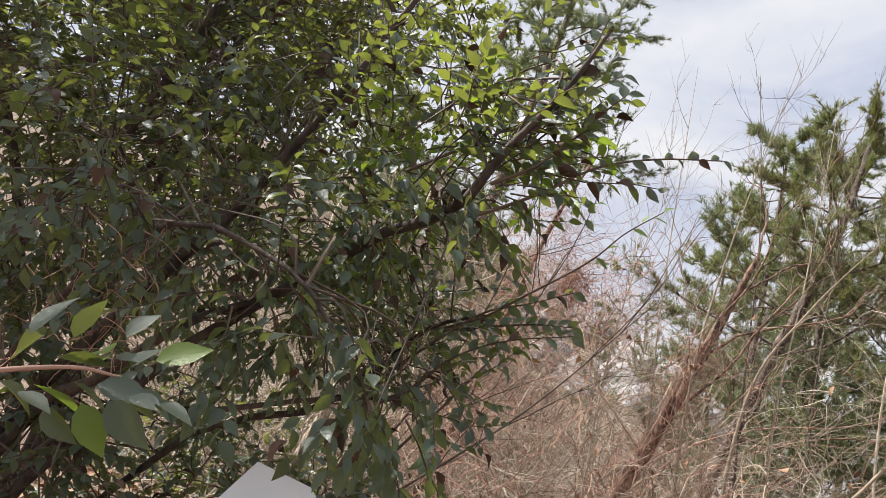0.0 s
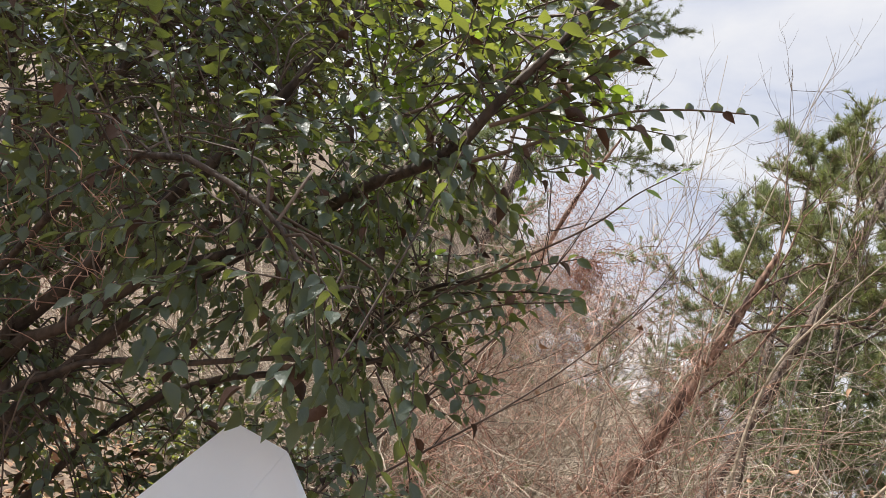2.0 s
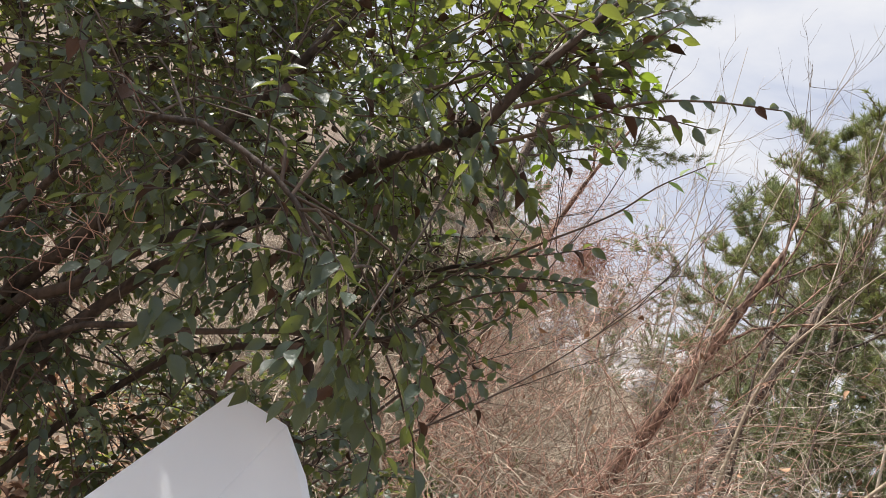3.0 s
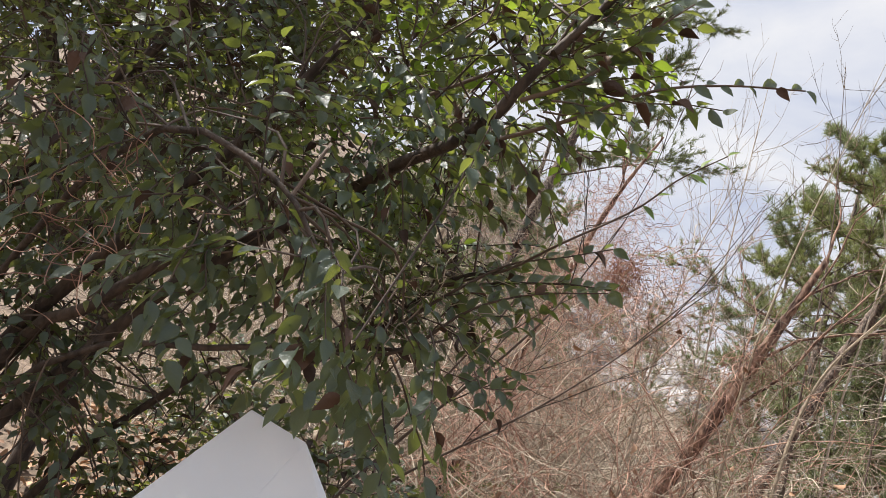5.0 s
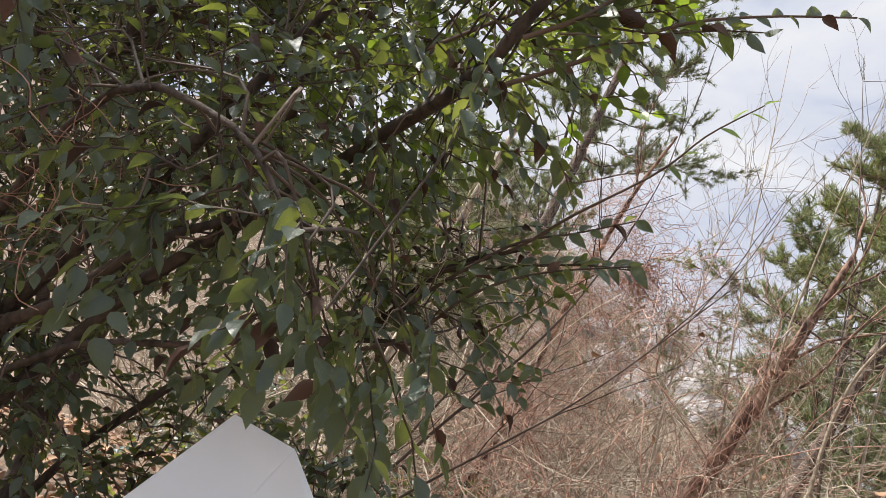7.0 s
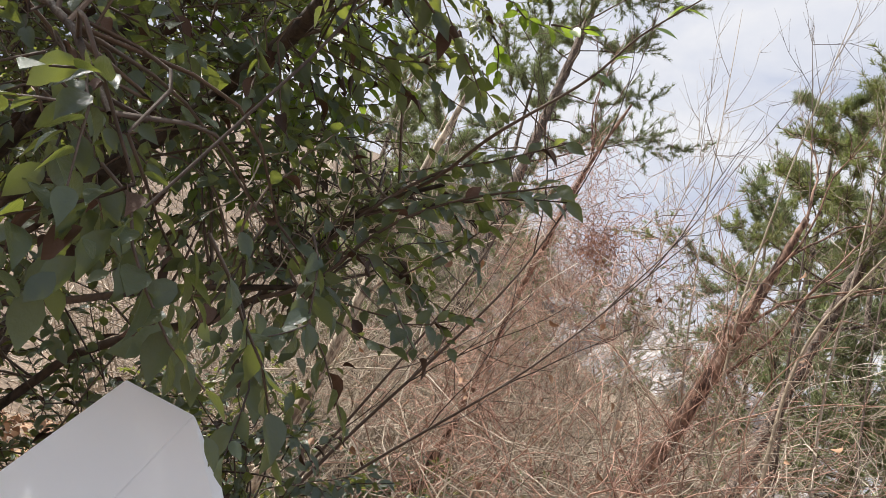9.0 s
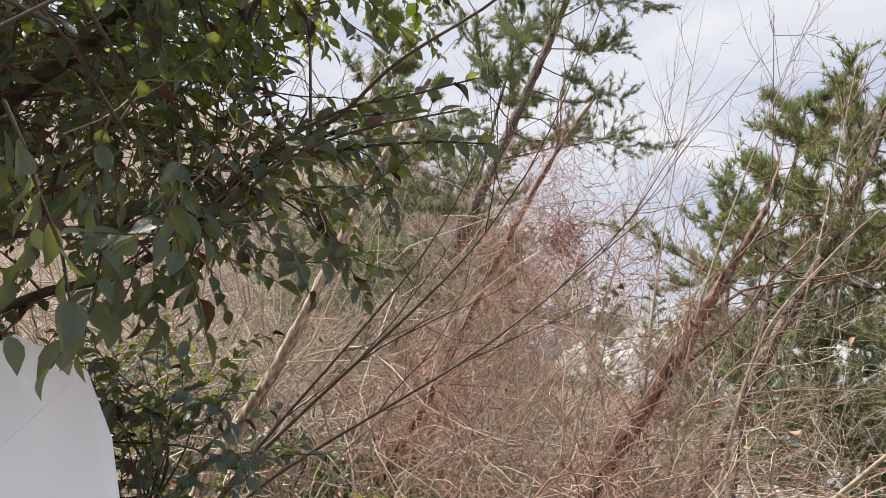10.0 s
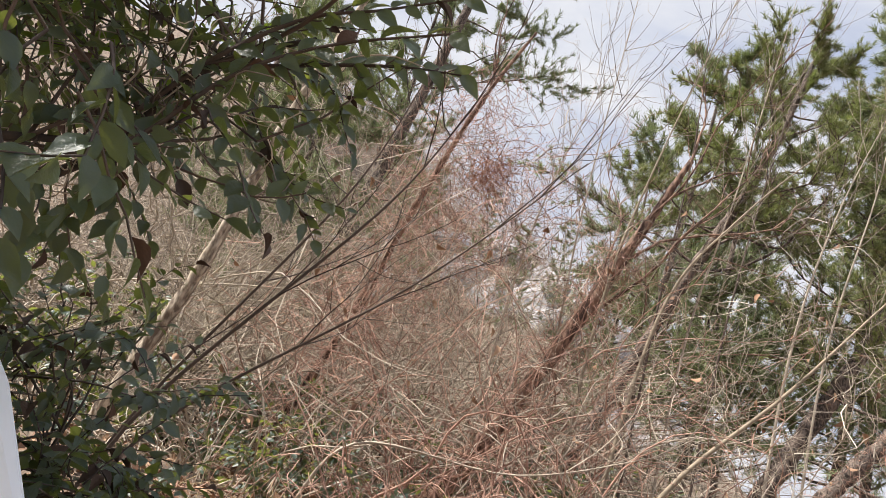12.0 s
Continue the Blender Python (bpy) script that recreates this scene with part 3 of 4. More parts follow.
THICKET = [(-0.9, 5.6, 2.0, 13, TWIG), (-0.2, 5.4, 1.9, 13, TWIG_RED), (0.5, 5.7, 2.1, 13, TWIG_RED), (1.1, 5.2, 1.9, 13, TWIG_RED),
           (-1.6, 6.4, 2.9, 16, TWIG), (0.0, 6.6, 3.6, 34, TWIG_RED), (0.7, 6.4, 3.0, 24, TWIG_RED), (1.0, 6.8, 2.8, 20, TWIG), (2.0, 6.2, 2.4, 20, TWIG), (2.9, 6.4, 2.0, 10, TWIG),
           (-2.4, 5.4, 2.2, 14, TWIG), (-0.6, 7.6, 4.2, 30, TWIG), (-1.7, 8.2, 4.6, 30, TWIG_OLIVE), (-2.8, 7.4, 3.6, 26, TWIG), (3.9, 6.8, 2.0, 8, TWIG),
           (1.5, 5.7, 2.6, 15, TWIG), (2.4, 5.5, 2.5, 16, TWIG), (3.2, 5.8, 1.8, 8, TWIG), (1.9, 7.0, 3.4, 22, TWIG), (3.3, 7.2, 2.6, 8, TWIG), (0.4, 7.4, 3.8, 26, TWIG_RED),
           (-1.4, 4.5, 1.0, 8, TWIG), (0.2, 4.5, 1.1, 7, TWIG_RED), (1.6, 4.6, 1.2, 8, TWIG), (-0.9, 9.2, 5.0, 28, TWIG_OLIVE), (0.3, 8.6, 4.4, 26, TWIG)]
for x, y, h, n, mat in THICKET:
    bare_shrub(on_ground(x, y), "leafless shrub of reddish brown arching stems in the thicket" if mat is TWIG_RED else "leafless tan shrub with tangled thin stems in the thicket",
               n, h, 0.38, (0.16, -0.05, 0), mat, "bare thicket")


def vine_tangle(name, label, points, radius, n, material, length=0.9, parent=None, r=0.0030):
    """A mat of curling dry vines round a line."""
    lines = []
    axis = bend(points, 60)
    for _ in range(n):
        c = axis[int(RNG.integers(0, 60))] + RNG.normal(0, radius, 3)
        w = RNG.normal(0, 1, 3) + (0.2, 0, -0.3)
        lines.append((bend(wander(c, w, length * RNG.uniform(0.4, 1.2), 6, 1.1, (0, 0, -0.5)), 13), taper(r * RNG.uniform(0.6, 1.4), 0.001, 13)))
    v, q = tubes(lines, 3)
    me = mesh_of(name, v, q, np.full(len(q), 4), material)
    if parent:
        return part(name, me, parent, label, "stuff")
    return tagged(new(name, me), label, "vine", kind="stuff")


def leaning_tree(name, label, points, r0, r1, bark, vine=None, vine_n=0, boughs=()):
    base = points[0]
    ob = thing(name, base, label, "tree")
    v, q = rough_trunk(points, r0, r1, 130, 14, 0.24)
    part("trunk", mesh_of("trunk", v, q, np.full(len(q), 4), bark), ob)
    line = bend(points, 44)
    for at, way, ln, r in boughs:
        s = line[int(at * 43)]
        k = 12
        b = wander(s, way, ln, k, 0.35, (0, 0, 0.3))
        twigs = []
        for _ in range(9):
            i = int(RNG.integers(3, k))
            t = wander(b[i], unit(b[i] - b[i - 1]) + RNG.normal(0, 0.45, 3), ln * RNG.uniform(0.2, 0.5), 8, 0.4, (0, 0, 0.35))
            twigs.append((t, taper(r * 0.4, 0.0012, 8)))
            for _ in range(3):
                j = int(RNG.integers(2, 8))
                twigs.append((wander(t[j], unit(t[j] - t[j - 1]) + RNG.normal(0, 0.5, 3), ln * RNG.uniform(0.08, 0.2), 5, 0.4, (0, 0, 0.3)), taper(0.002, 0.0009, 5)))
        limb = stems("bough", [(b, taper(r, 0.002, k))], bark, ob, "", 6)
        stems("twigwork", twigs, bark, limb, "", 3, "stuff")
    if vine:
        for s in range(5):
            ph, turn = RNG.uniform(0, 6.28), RNG.normal(0, 3.0)
            u = np.linspace(0, 1, 44)
            rad = taper(r0, r1, 44, 0.9) * RNG.uniform(0.95, 1.2) + 0.004
            off = np.stack((np.cos(ph + turn * u), np.sin(ph + turn * u) * 0.9, 0.25 * np.sin(ph + 5 * u)), -1) * rad[:, None]
            off += np.cumsum(RNG.normal(0, 0.013, (44, 3)), axis=0) * np.sin(u * 9 + ph)[:, None] * 0.6
            a0, a1 = int(RNG.integers(0, 14)), int(RNG.integers(26, 42))
            stems("climbing_stem", [((line + off + RNG.normal(0, 0.004, (44, 3)))[a0:a1], taper(0.009, 0.002, a1 - a0))], vine if s % 2 else TWIG, ob, "", 4)
        vine_tangle("vine_mat", "dry vines wound round the trunk", points[:-1], vine_n[1], vine_n[0], vine, 0.7, ob)
    return ob


# trees whose trunks lean over the bank
leaning_tree("vine_covered_tree", "leaning trunk wrapped in reddish dry vines", (on_ground(-0.15, 6.5), (0.18, 6.42, 1.35), (0.84, 6.3, 2.73), (1.20, 6.2, 3.6), (1.52, 6.1, 4.4)), 0.085, 0.025, BARK_RED, TWIG_RED, (560, 0.10),
             [(0.55, (0.3, -0.2, 1.0), 2.2, 0.016), (0.7, (0.9, -0.2, 0.7), 2.0, 0.014), (0.62, (-0.1, 0.1, 1.0), 2.0, 0.012), (0.8, (0.2, -0.3, 1.0), 1.7, 0.012), (0.9, (0.8, 0, 0.8), 1.5, 0.012), (1.0, (0.4, 0, 1), 1.5, 0.012)])
leaning_tree("vine_covered_tree", "slender leaning trunk under a mat of reddish vines", (on_ground(-1.5, 7.2), (-1.05, 7.0, 2.32), (-0.66, 6.8, 3.76), (-0.31, 6.6, 4.87), (0.0, 6.5, 5.6)), 0.045, 0.012, BARK_RED, TWIG_RED, (900, 0.20),
             [(0.7, (0.4, 0, 1.0), 1.6, 0.010), (0.8, (-0.3, 0, 1), 1.4, 0.010)])
leaning_tree("dead_tree", "pale barkless dead trunk leaning on the bank", (on_ground(-2.0, 5.3), (-1.76, 5.22, 1.82), (-1.60, 5.15, 2.35), (-1.33, 5.0, 3.56), (-1.1, 4.9, 4.4)), 0.055, 0.02, BARK_PALE, None, 0,
             [(0.6, (0.6, 0, 0.9), 1.3, 0.012), (0.75, (-0.4, 0, 1.0), 1.2, 0.010)])
vine_tangle("vine_nest", "ball of rust-coloured dead vines caught in the branches", ((-0.12, 6.4, 3.9), (0.02, 6.4, 4.05)), 0.09, 260, RUST, 0.40)
vine_tangle("hanging_vine", "curtain of thin reddish brown vines over the thicket", ((-0.8, 6.4, 2.3), (-0.1, 6.3, 3.4), (0.25, 6.4, 4.2)), 0.34, 560, TWIG_RED, 0.9)
vine_tangle("hanging_vine", "curtain of thin tan stems over the thicket", ((-1.0, 6.2, 2.2), (-0.2, 6.1, 3.2), (0.3, 6.2, 3.9)), 0.40, 150, TWIG, 0.9)
vine_tangle("hanging_vine", "loose net of thin tan stems between the leaning trunks", ((0.7, 5.9, 1.6), (2.0, 5.8, 2.8), (3.5, 6.0, 3.2)), 0.48, 360, TWIG, 1.0)
vine_tangle("ground_vine", "reddish tangle of dry vines lying on the thicket", ((-1.0, 4.9, 1.15), (0.2, 4.8, 1.35), (1.6, 5.1, 1.2)), 0.18, 190, TWIG_RED, 0.7)


# ---- saplings and long bare stems ----
RNG = np.random.default_rng(21)


def sapling(base, points, r, label, material=TWIG, n=16):
    ob = thing("sapling", base, label, "sapling", "bare saplings")
    k = 22
    line = bend((base, *points), k)
    stems("stem", [(line, taper(r, 0.002, k))], material, ob, "", 6)
    fine = []
    for _ in range(n):
        i = int(RNG.integers(7, k - 1))
        side = RNG.normal(0, 0.55, 3)
        t = wander(line[i], unit(line[i] - line[i - 1]) + side, RNG.uniform(0.4, 1.1), 9, 0.14, (0, 0, 0.6))
        fine.append((t, taper(0.0034, 0.0010, 9)))
        for _ in range(4):
            j = int(RNG.integers(2, 9))
            fine.append((wander(t[j], unit(t[j] - t[j - 1]) + RNG.normal(0, 0.45, 3), RNG.uniform(0.15, 0.45), 6, 0.16, (0, 0, 0.4)), taper(0.0022, 0.0009, 6)))
    stems("twigwork", fine, material, ob, "", 3, "stuff")


SAPLINGS = [((1.5, 6.6), ((1.55, 6.5, 3.2), (1.6, 6.4, 4.8), (1.5, 6.3, 6.6)), 0.013, TWIG_DARK), ((2.9, 6.8), ((3.0, 6.7, 3.2), (3.3, 6.6, 5.0), (3.4, 6.5, 6.8)), 0.013, TWIG),
            ((2.1, 6.9), ((2.2, 6.8, 3.2), (2.4, 6.7, 5.0), (2.7, 6.6, 6.9)), 0.013, TWIG_DARK), ((0.80, 6.7), ((0.81, 6.58, 2.69), (0.77, 6.3, 4.0), (0.85, 6.1, 6.5)), 0.016, TWIG),
            ((1.0, 6.3), ((1.05, 6.2, 3.0), (1.25, 6.1, 4.3), (1.8, 6.0, 6.6)), 0.018, TWIG_OLIVE),
            ((1.7, 6.4), ((1.75, 6.3, 2.9), (1.95, 6.2, 4.3), (2.2, 6.1, 6.3)), 0.014, TWIG),
            ((1.2, 6.0), ((1.45, 6.0, 3.0), (1.9, 5.9, 3.9), (2.6, 5.8, 4.8)), 0.018, TWIG_OLIVE),
            ((0.3, 6.6), ((0.35, 6.5, 3.0), (0.5, 6.4, 4.2), (0.75, 6.3, 5.2)), 0.014, TWIG),
            ((2.4, 6.3), ((2.5, 6.2, 3.0), (2.7, 6.1, 4.2), (3.0, 6.0, 5.2)), 0.014, TWIG)]
for (x, y), pts, r, mat in SAPLINGS:
    sapling(on_ground(x, y), pts, r, "tall bare sapling with fine upright twigs against the sky", mat, 17)
STEMS = [((-1.1, 3.85), ((-0.99, 3.75, 1.39), (-0.26, 3.59, 2.44), (0.01, 3.54, 3.04)), 0.013),
         ((-1.25, 3.9), ((-1.0, 3.8, 1.45), (-0.45, 3.7, 2.5), (-0.25, 3.6, 3.1)), 0.011),
         ((-1.2, 3.95), ((-0.95, 3.9, 1.4), (-0.1, 3.8, 2.2), (0.5, 3.7, 2.9)), 0.010)]
for (x, y), pts, r in STEMS:
    sapling(on_ground(x, y), pts, r, "long dark leafless stem slanting up from the bank", TWIG_DARK, 5)
sapling(on_ground(1.2, 5.4), ((1.52, 5.37, 1.78), (2.1, 5.3, 2.5), (2.62, 5.23, 3.22), (3.2, 5.2, 4.0)), 0.020, "stout pale bare branch slanting across the thicket", TWIG_OLIVE, 8)
sapling(on_ground(-0.6, 5.0), ((-0.3, 4.95, 1.55), (0.6, 4.9, 1.62), (1.4, 4.9, 1.95)), 0.011, "arching tan stem lying across the thicket", TWIG, 8)


# ---- pines ----
def tuft_shape(n, length, width):
    """A brush of needles, each one thin blade."""
    v, loops = [], []
    for i in range(n):
        d = unit(RNG.normal(0, 0.62, 3) + (0, 1.0, 0))
        s = unit(np.cross(d, RNG.normal(0, 1, 3))) * width
        o = np.array((0, RNG.uniform(-0.5, 0.2) * length, 0))
        e = o + d * length * RNG.uniform(0.7, 1.1)
        v += [o - s, o + s, e]
        loops += [3 * i, 3 * i + 1, 3 * i + 2]
    return np.array(v), np.array(loops), np.full(n, 3)


def pine(points, r0, r1, label, crown_from, boughs, reach, needle, width, material, per=5, bark=BARK_PINE, group="pines", brush=26):
    """A pine: furrowed trunk, boughs in loose whorls, each with branchlets and brushes of needles."""
    base = points[0]
    ob = thing("pine_tree", base, label, "tree", group)
    v, q = rough_trunk(points, r0, r1, 150 if brush > 20 else 24, 14 if brush > 20 else 8, 0.26)
    part("trunk", mesh_of("trunk", v, q, np.full(len(q), 4), bark), ob)
    line = bend(points, 100)
    for b in range(boughs):
        u = crown_from + (1 - crown_from) * (b + RNG.uniform(0, 0.8)) / boughs
        s = line[min(99, int(u * 99))]
        ang = b * 2.4 + RNG.normal(0, 0.3)
        out = np.array((math.cos(ang), math.sin(ang), 0.0))
        ln = reach * (1.12 - 0.75 * (u - crown_from) / (1 - crown_from)) * RNG.uniform(0.7, 1.1)
        k = 9
        bl = wander(s, out + (0, 0, 0.25), ln, k, 0.35, (0, 0, 0.55))
        wood, o, w = [(bl, taper(0.007 * ln + 0.008, 0.004, k))], [], []
        for j in range(3, k):
            for _ in range(3 if j < k - 1 else 4):
                t = wander(bl[j], unit(bl[j] - bl[j - 1]) + RNG.normal(0, 0.65, 3) + (0, 0, 0.25), ln * RNG.uniform(0.12, 0.34), 5, 0.35, (0, 0, 0.5))
                wood.append((t, taper(0.006, 0.003, 5)))
                tt = unit(np.gradient(t, axis=0))
                for m in np.linspace(1.2, 4, per):
                    i = int(m)
                    o.append(t[i] + RNG.normal(0, 0.02, 3))
                    w.append(tt[i] + RNG.normal(0, 0.25, 3) + (0, 0, 0.2))
        bough = stems("bough", wood, bark, ob, "", 4)
        n = len(o)
        v, l, sz = lay(tuft_shape(brush, needle, width), np.array(o), np.array(w), RNG.normal(0, 1, (n, 3)), RNG.uniform(0.8, 1.25, n))
        part("foliage", mesh_of("foliage", v, l, sz, material, False), bough, "", "stuff")
    return ob


pine((on_ground(0.75, 8.2), (1.30, 8.0, 1.95), (2.1, 7.95, 4.0), (2.75, 7.9, 5.6), (3.2, 7.9, 7.2)), 0.085, 0.03,
     "leaning pine with reddish scaly bark and olive needles", 0.52, 30, 1.7, 0.076, 0.0030, NEEDLE, 6, BARK_PINE, "pines", 30)
pine((on_ground(2.6, 8.0), (3.11, 7.9, 2.1), (3.98, 7.8, 3.9), (4.5, 7.7, 5.6), (4.9, 7.7, 8.5)), 0.11, 0.03,
     "large leaning pine with furrowed grey-brown bark", 0.50, 28, 1.8, 0.076, 0.0030, NEEDLE, 6, BARK_PINE, "pines", 30)
pine((on_ground(2.7, 7.5), (3.47, 7.4, 2.21), (3.95, 7.35, 2.9), (5.0, 7.3, 4.6), (5.8, 7.2, 7.0)), 0.085, 0.03,
     "leaning pine wrapped in dry brown vines", 0.50, 28, 1.7, 0.076, 0.0030, NEEDLE, 6, BARK_PINE, "pines", 30)
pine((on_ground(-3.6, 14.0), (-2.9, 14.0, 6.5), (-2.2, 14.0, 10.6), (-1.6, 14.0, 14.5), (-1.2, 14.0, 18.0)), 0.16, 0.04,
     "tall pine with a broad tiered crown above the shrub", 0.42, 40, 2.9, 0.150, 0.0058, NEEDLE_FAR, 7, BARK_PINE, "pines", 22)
vine_tangle("climbing_vine", "dry reddish vines wound round a pine trunk", ((0.95, 8.0, 1.2), (1.3, 7.95, 1.95), (2.1, 7.9, 4.0)), 0.075, 240, TWIG_RED, 0.4)
vine_tangle("climbing_vine", "dry brown vines wound round a pine trunk", ((3.1, 7.4, 1.7), (3.47, 7.35, 2.21), (3.95, 7.3, 2.9)), 0.07, 200, TWIG_RED, 0.35)
FAR_PINES = [(5.2, 9.6, 11.0, 0.8), (7.2, 10.5, 12.5, 0.6), (2.2, 11.0, 9.2, 0.9), (3.6, 12.2, 9.5, 0.6), (5.2, 11.0, 11.5, 0.9), (6.8, 13.0, 13.0, 0.5), (-3.2, 15.5, 15.0, 0.2), (-5.5, 13.0, 12.0, 0.2),
             (4.4, 15.0, 9.0, 0.4), (8.5, 12.0, 11.0, 0.5), (3.0, 17.0, 10.5, 0.3), (6.2, 18.0, 11.0, 0.4), (-3.8, 12.0, 9.0, 0.2), (10.5, 17.0, 11.5, 0.3)]
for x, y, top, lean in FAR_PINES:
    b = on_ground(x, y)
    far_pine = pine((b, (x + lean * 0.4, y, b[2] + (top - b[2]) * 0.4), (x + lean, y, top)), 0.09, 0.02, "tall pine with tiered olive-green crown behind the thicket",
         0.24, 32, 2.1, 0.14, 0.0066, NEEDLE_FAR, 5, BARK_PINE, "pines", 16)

for x, y, k in ((-6.0, 19.0, 0.7), (-2.6, 21.0, 0.55), (-9.5, 23.0, 0.8), (0.6, 24.0, 0.5), (-5.0, 27.0, 0.7), (-12.0, 29.0, 0.9), (-1.2, 32.0, 0.5), (2.6, 29.0, 0.5), (-8.0, 34.0, 0.8)):
    copy_thing(far_pine, Matrix.Translation(on_ground(x, y)) @ pose(0, 0, 0, 0, 0, 70 * x) @ Matrix.Scale(k, 4))


# ---- far slope ----
def rock(base, size, label):
    bm = bmesh.new()
    bmesh.ops.create_icosphere(bm, subdivisions=3, radius=1)
    seed = RNG.uniform(0, 50, 3)
    for v in bm.verts:
        d = noise.noise(v.co * 1.1 + Vector(seed)) * 0.45 + noise.noise(v.co * 3.0 + Vector(seed)) * 0.18
        v.co = v.co * (1 + d)
        v.co.x, v.co.y, v.co.z = v.co.x * size[0], v.co.y * size[1], v.co.z * size[2]
    me = bpy.data.meshes.new("rock")
    bm.to_mesh(me)
    bm.free()
    me.materials.append(ROCK)
    ob = new("rock", me)
    ob.location = base
    ob.rotation_euler = (0, 0, RNG.uniform(0, 6))
    tagged(ob, label, "rock", "pale rocks on the slope")


for i in range(26):
    x, y = RNG.uniform(-6, 8), RNG.uniform(22, 40)
    rock(on_ground(x, y, 0.1), (RNG.uniform(0.6, 2.0), RNG.uniform(0.5, 1.4), RNG.uniform(0.5, 1.6)), "pale grey rock outcrop on the far slope")

for i in range(34):
    x, y = RNG.uniform(-7, 1.5), RNG.uniform(8, 13)
    bare_shrub(on_ground(x, y), "tall leafless grey-brown shrub on the slope", 18, RNG.uniform(3.6, 7.4), 0.30, (0.1, 0, 0), (TWIG, TWIG_OLIVE, TWIG)[i % 3], "far bare shrubs", 0.014, 6)
models = []
for i in range(24):
    x, y = RNG.uniform(-12, 9), RNG.uniform(13, 24)
    models.append(bare_shrub(on_ground(x, y), "leafless shrub on the far slope", 14, RNG.uniform(2.5, 4.5), 0.4, (0.1, 0, 0), (TWIG, TWIG_RED, TWIG_OLIVE)[i % 3], "far bare shrubs", 0.014, 4))
for i in range(80):
    y = RNG.uniform(20, 56)
    x = RNG.uniform(-0.42, 0.16) * y
    copy_thing(models[i % 12], Matrix.Translation(on_ground(x, y)) @ pose(0, 0, 0, 0, 0, RNG.uniform(0, 360)) @ Matrix.Scale(RNG.uniform(0.9, 1.4), 4))


# ---- houses on the far slope ----
def house(x, y, w, d, h, label, roof_mat):
    bx, by, bz = on_ground(x, y, 0.4)
    ob = thing("house", (bx, by, bz), label, "house", "")

    def box(name, lo, hi, mat, parent, text=""):
        bm = bmesh.new()
        bmesh.ops.create_cube(bm, size=1)
        for v in bm.verts:
            v.co = Vector([lo[i] + (v.co[i] + 0.5) * (hi[i] - lo[i]) for i in range(3)])
        bmesh.ops.bevel(bm, geom=bm.edges[:], offset=0.015, segments=1, affect='EDGES')
        me = bpy.data.meshes.new(name)
        bm.to_mesh(me)
        bm.free()
        me.materials.append(mat)
        return part(name, me, parent, text)

    box("wall", (bx - w / 2, by - d / 2, bz), (bx + w / 2, by + d / 2, bz + h), PLASTER, ob)
    v = [(bx + sx * (w / 2 + 0.4), by + sy * (d / 2 + 0.4), bz + h + 0.004) for sx in (-1, 1) for sy in (-1, 1)] + [(bx - w / 2 - 0.3, by, bz + h + 1.5), (bx + w / 2 + 0.3, by, bz + h + 1.5)]
    part("roof", mesh_of("roof", v, [0, 2, 5, 4, 3, 1, 4, 5, 1, 0, 4, 2, 3, 5, 0, 1, 3, 2], [4, 4, 3, 3, 4], roof_mat, False), ob)
    for i in range(int(w // 2)):
        for z in ((1.2,) if h < 4 else (1.2, 3.9)):
            x0 = bx - w / 2 + 0.6 + i * 2.0
            win = box("window", (x0, by - d / 2 - 0.06, bz + z), (x0 + 1.0, by - d / 2 - 0.003, bz + z + 1.2), PLASTER, ob)
            box("pane", (x0 + 0.1, by - d / 2 - 0.09, bz + z + 0.1), (x0 + 0.9, by - d / 2 - 0.063, bz + z + 1.1), PANE, win)


house(30, 62, 9, 6, 3.4, "pale house with a clay roof beyond the pines", ROOF)


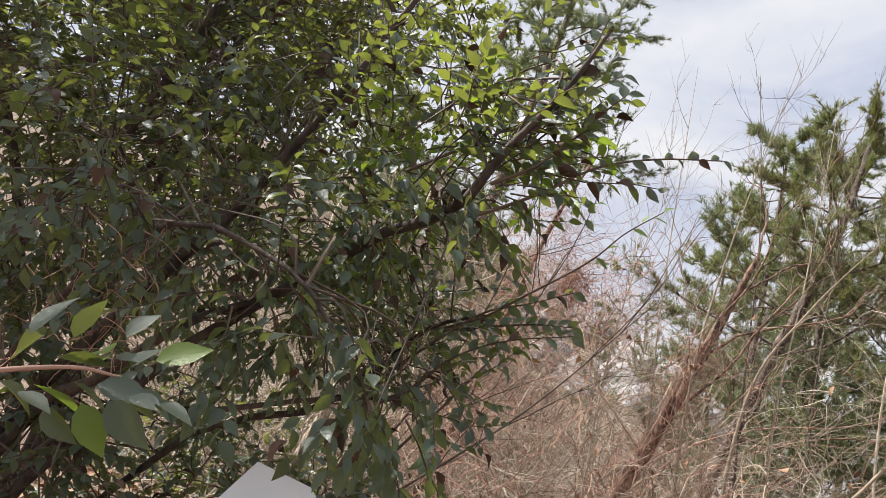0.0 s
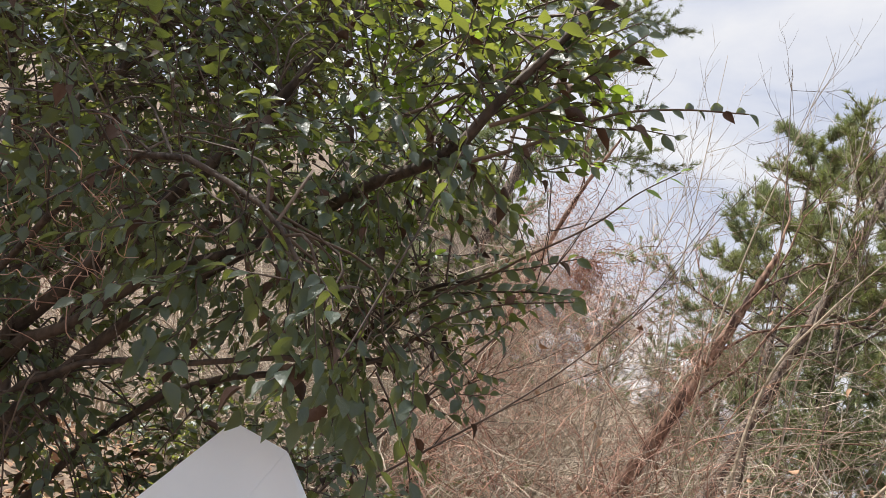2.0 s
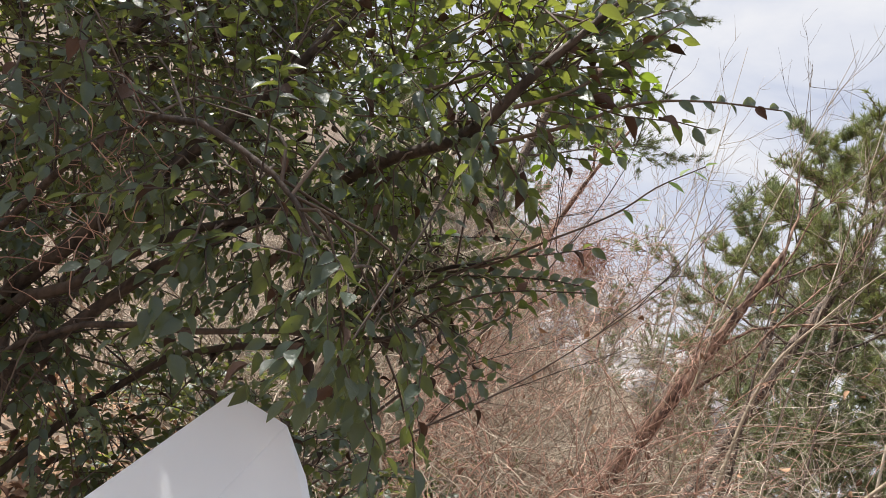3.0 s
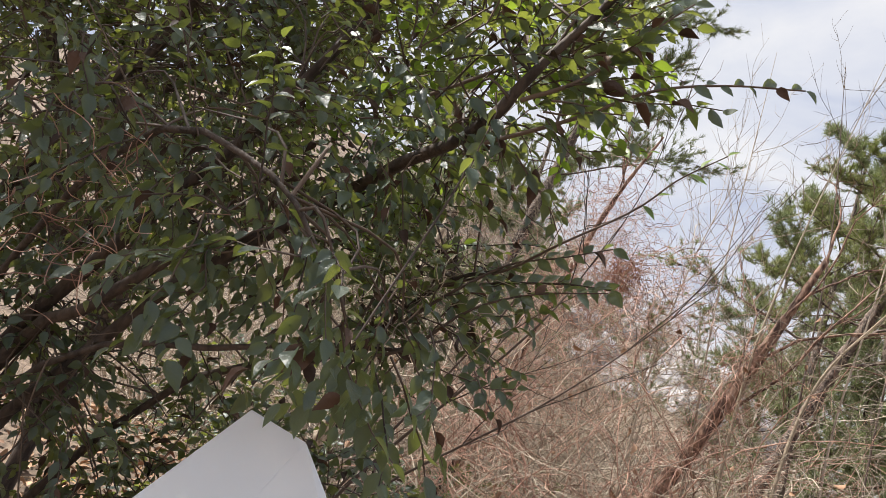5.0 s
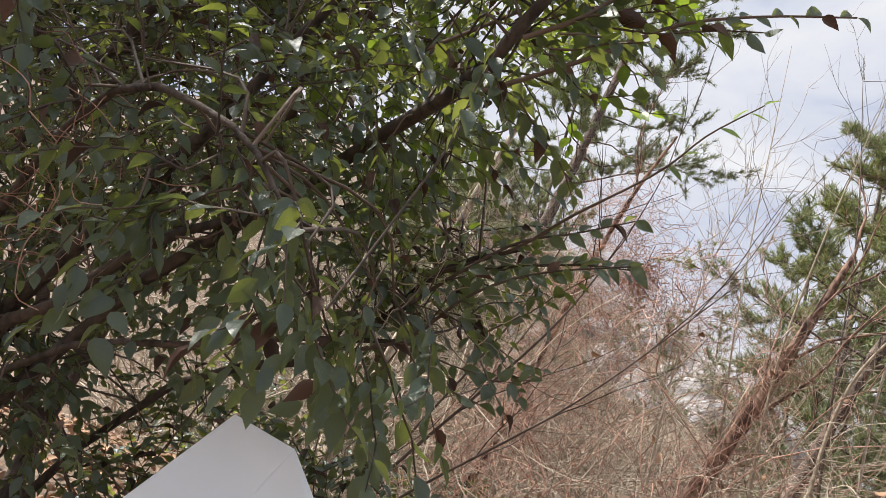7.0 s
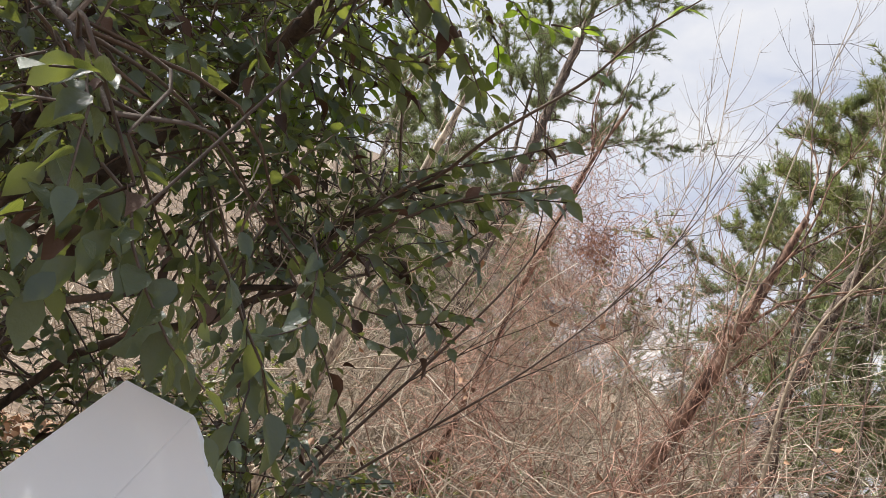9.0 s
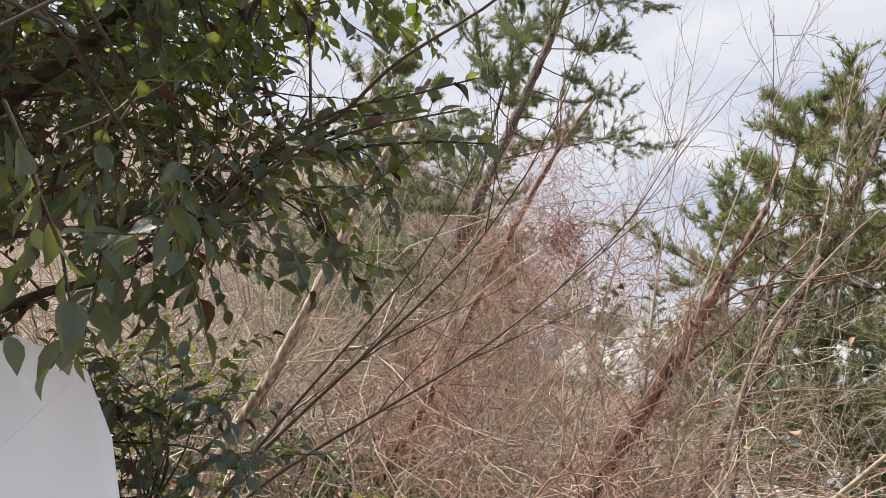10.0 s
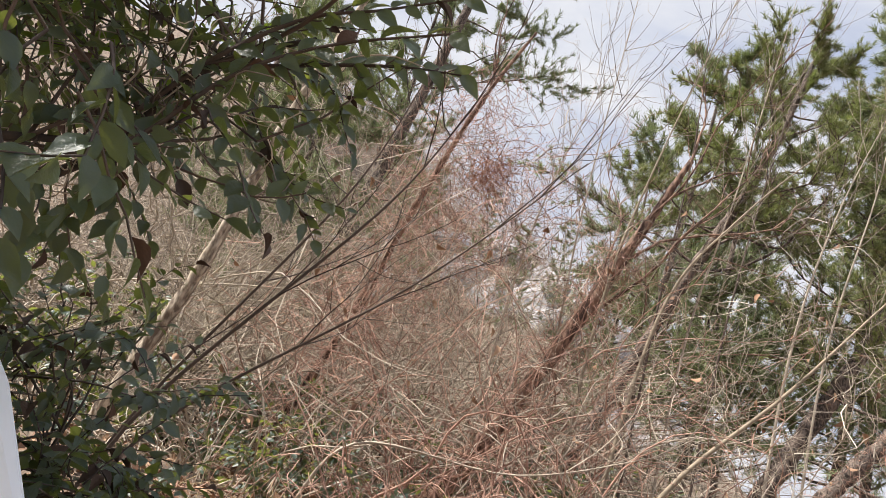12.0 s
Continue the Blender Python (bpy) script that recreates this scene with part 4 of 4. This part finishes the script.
# ---- white board beside the path, like a folded paper, on an added stake ----
def board():
    ob = thing("white_board", on_ground(-0.62, 2.04, 0.0), "blank white folded board with a cut corner, held up by an added stake", "sign")
    tip = pose(-0.60, 2.0, 1.61, 72, -18, 14) @ Matrix.Scale(1.17, 4)
    t = 0.006
    left = [(0.0, 0.0, 0), (0.118, -0.068, 0), (-0.175, -0.46, 0), (-0.485, -0.46, 0)]
    right = [(0.118, -0.068, 0), (0.166, -0.165, -0.02), (0.255, -0.46, -0.045), (-0.175, -0.46, 0)]
    for name, shape, shift in (("panel", left, 0.0), ("panel", right, -0.0005)):
        bm = bmesh.new()
        f = bm.faces.new([bm.verts.new((x, y, z + shift)) for x, y, z in shape])
        r = bmesh.ops.extrude_face_region(bm, geom=[f])
        for v in r["geom"]:
            if isinstance(v, bmesh.types.BMVert):
                v.co.z -= t
        bmesh.ops.recalc_face_normals(bm, faces=bm.faces[:])
        bmesh.ops.bevel(bm, geom=bm.edges[:], offset=0.0015, segments=2, affect='EDGES')
        me = bpy.data.meshes.new(name)
        bm.to_mesh(me)
        bm.free()
        me.transform(tip)
        me.materials.append(CARD)
        part(name, me, ob)
    # unseen support, added so that the board doesn't float
    foot = tip @ Vector((-0.12, -0.445, -0.030))
    g = on_ground(foot.x, foot.y, 0.05)
    stems("stake", [(bend((g, (foot.x, foot.y, g[2] * 0.4 + foot.z * 0.6), tuple(foot)), 8), np.full(8, 0.014))], WOODPALE, ob, "weathered wooden stake added under the board", 8)


board()

# dry vines caught on the front of the shrub
vine_tangle("dry_vine", "bundle of dry reddish vines on the shrub", ((-0.95, 1.48, 1.70), (-0.80, 1.45, 1.80), (-0.66, 1.42, 1.90)), 0.05, 44, TWIG_RED, 0.26, None, 0.0010)
vine_tangle("dry_vine", "thin dry twigs tangled among the shrub's leaves", ((-0.45, 2.0, 1.93), (-0.20, 2.0, 2.0)), 0.08, 100, TWIG, 0.24, None, 0.0014)
vine_tangle("dry_vine", "thin dry twigs tangled among the shrub's leaves", ((-0.9, 1.5, 1.95), (-0.6, 1.5, 2.1)), 0.10, 22, TWIG_DARK, 0.4, None, 0.0014)


# ---- green plants and withered leaves low in the thicket ----
def low_plants():
    n = 240
    x, y = RNG.uniform(-3.2, 3.0, n), RNG.uniform(3.6, 7.6, n)
    o = np.stack((x, y, ground_height(x, y) + RNG.uniform(0.0, 0.25, n)), -1)
    a = sprays(o, RNG.normal(0, 0.5, (n, 3)) + (0, -0.2, 0.8), RNG.uniform(0.10, 0.3, n), 0.06, 0.4)
    v, l, s = lay(leaf_shape(0.1, 0.3), a[1], a[2], a[3], a[4])
    tagged(new("ground_cover", mesh_of("ground_cover", v, l, s, LEAF)), "scattered low green leaves among the dry stems", "undergrowth", kind="stuff")
    n = 130
    o = np.stack((RNG.uniform(-1.6, 3.2, n), RNG.uniform(5.0, 6.8, n), RNG.uniform(1.2, 3.6, n)), -1)
    v, l, s = lay(leaf_shape(0.2, 0.4), o, RNG.normal(0, 0.5, (n, 3)) - (0, 0, 0.8), RNG.normal(0, 1, (n, 3)), RNG.uniform(0.04, 0.09, n))
    tagged(new("withered_foliage", mesh_of("withered_foliage", v, l, s, LITTER)), "a few curled orange-brown leaves caught in the thicket", "leaves", kind="stuff")


low_plants()
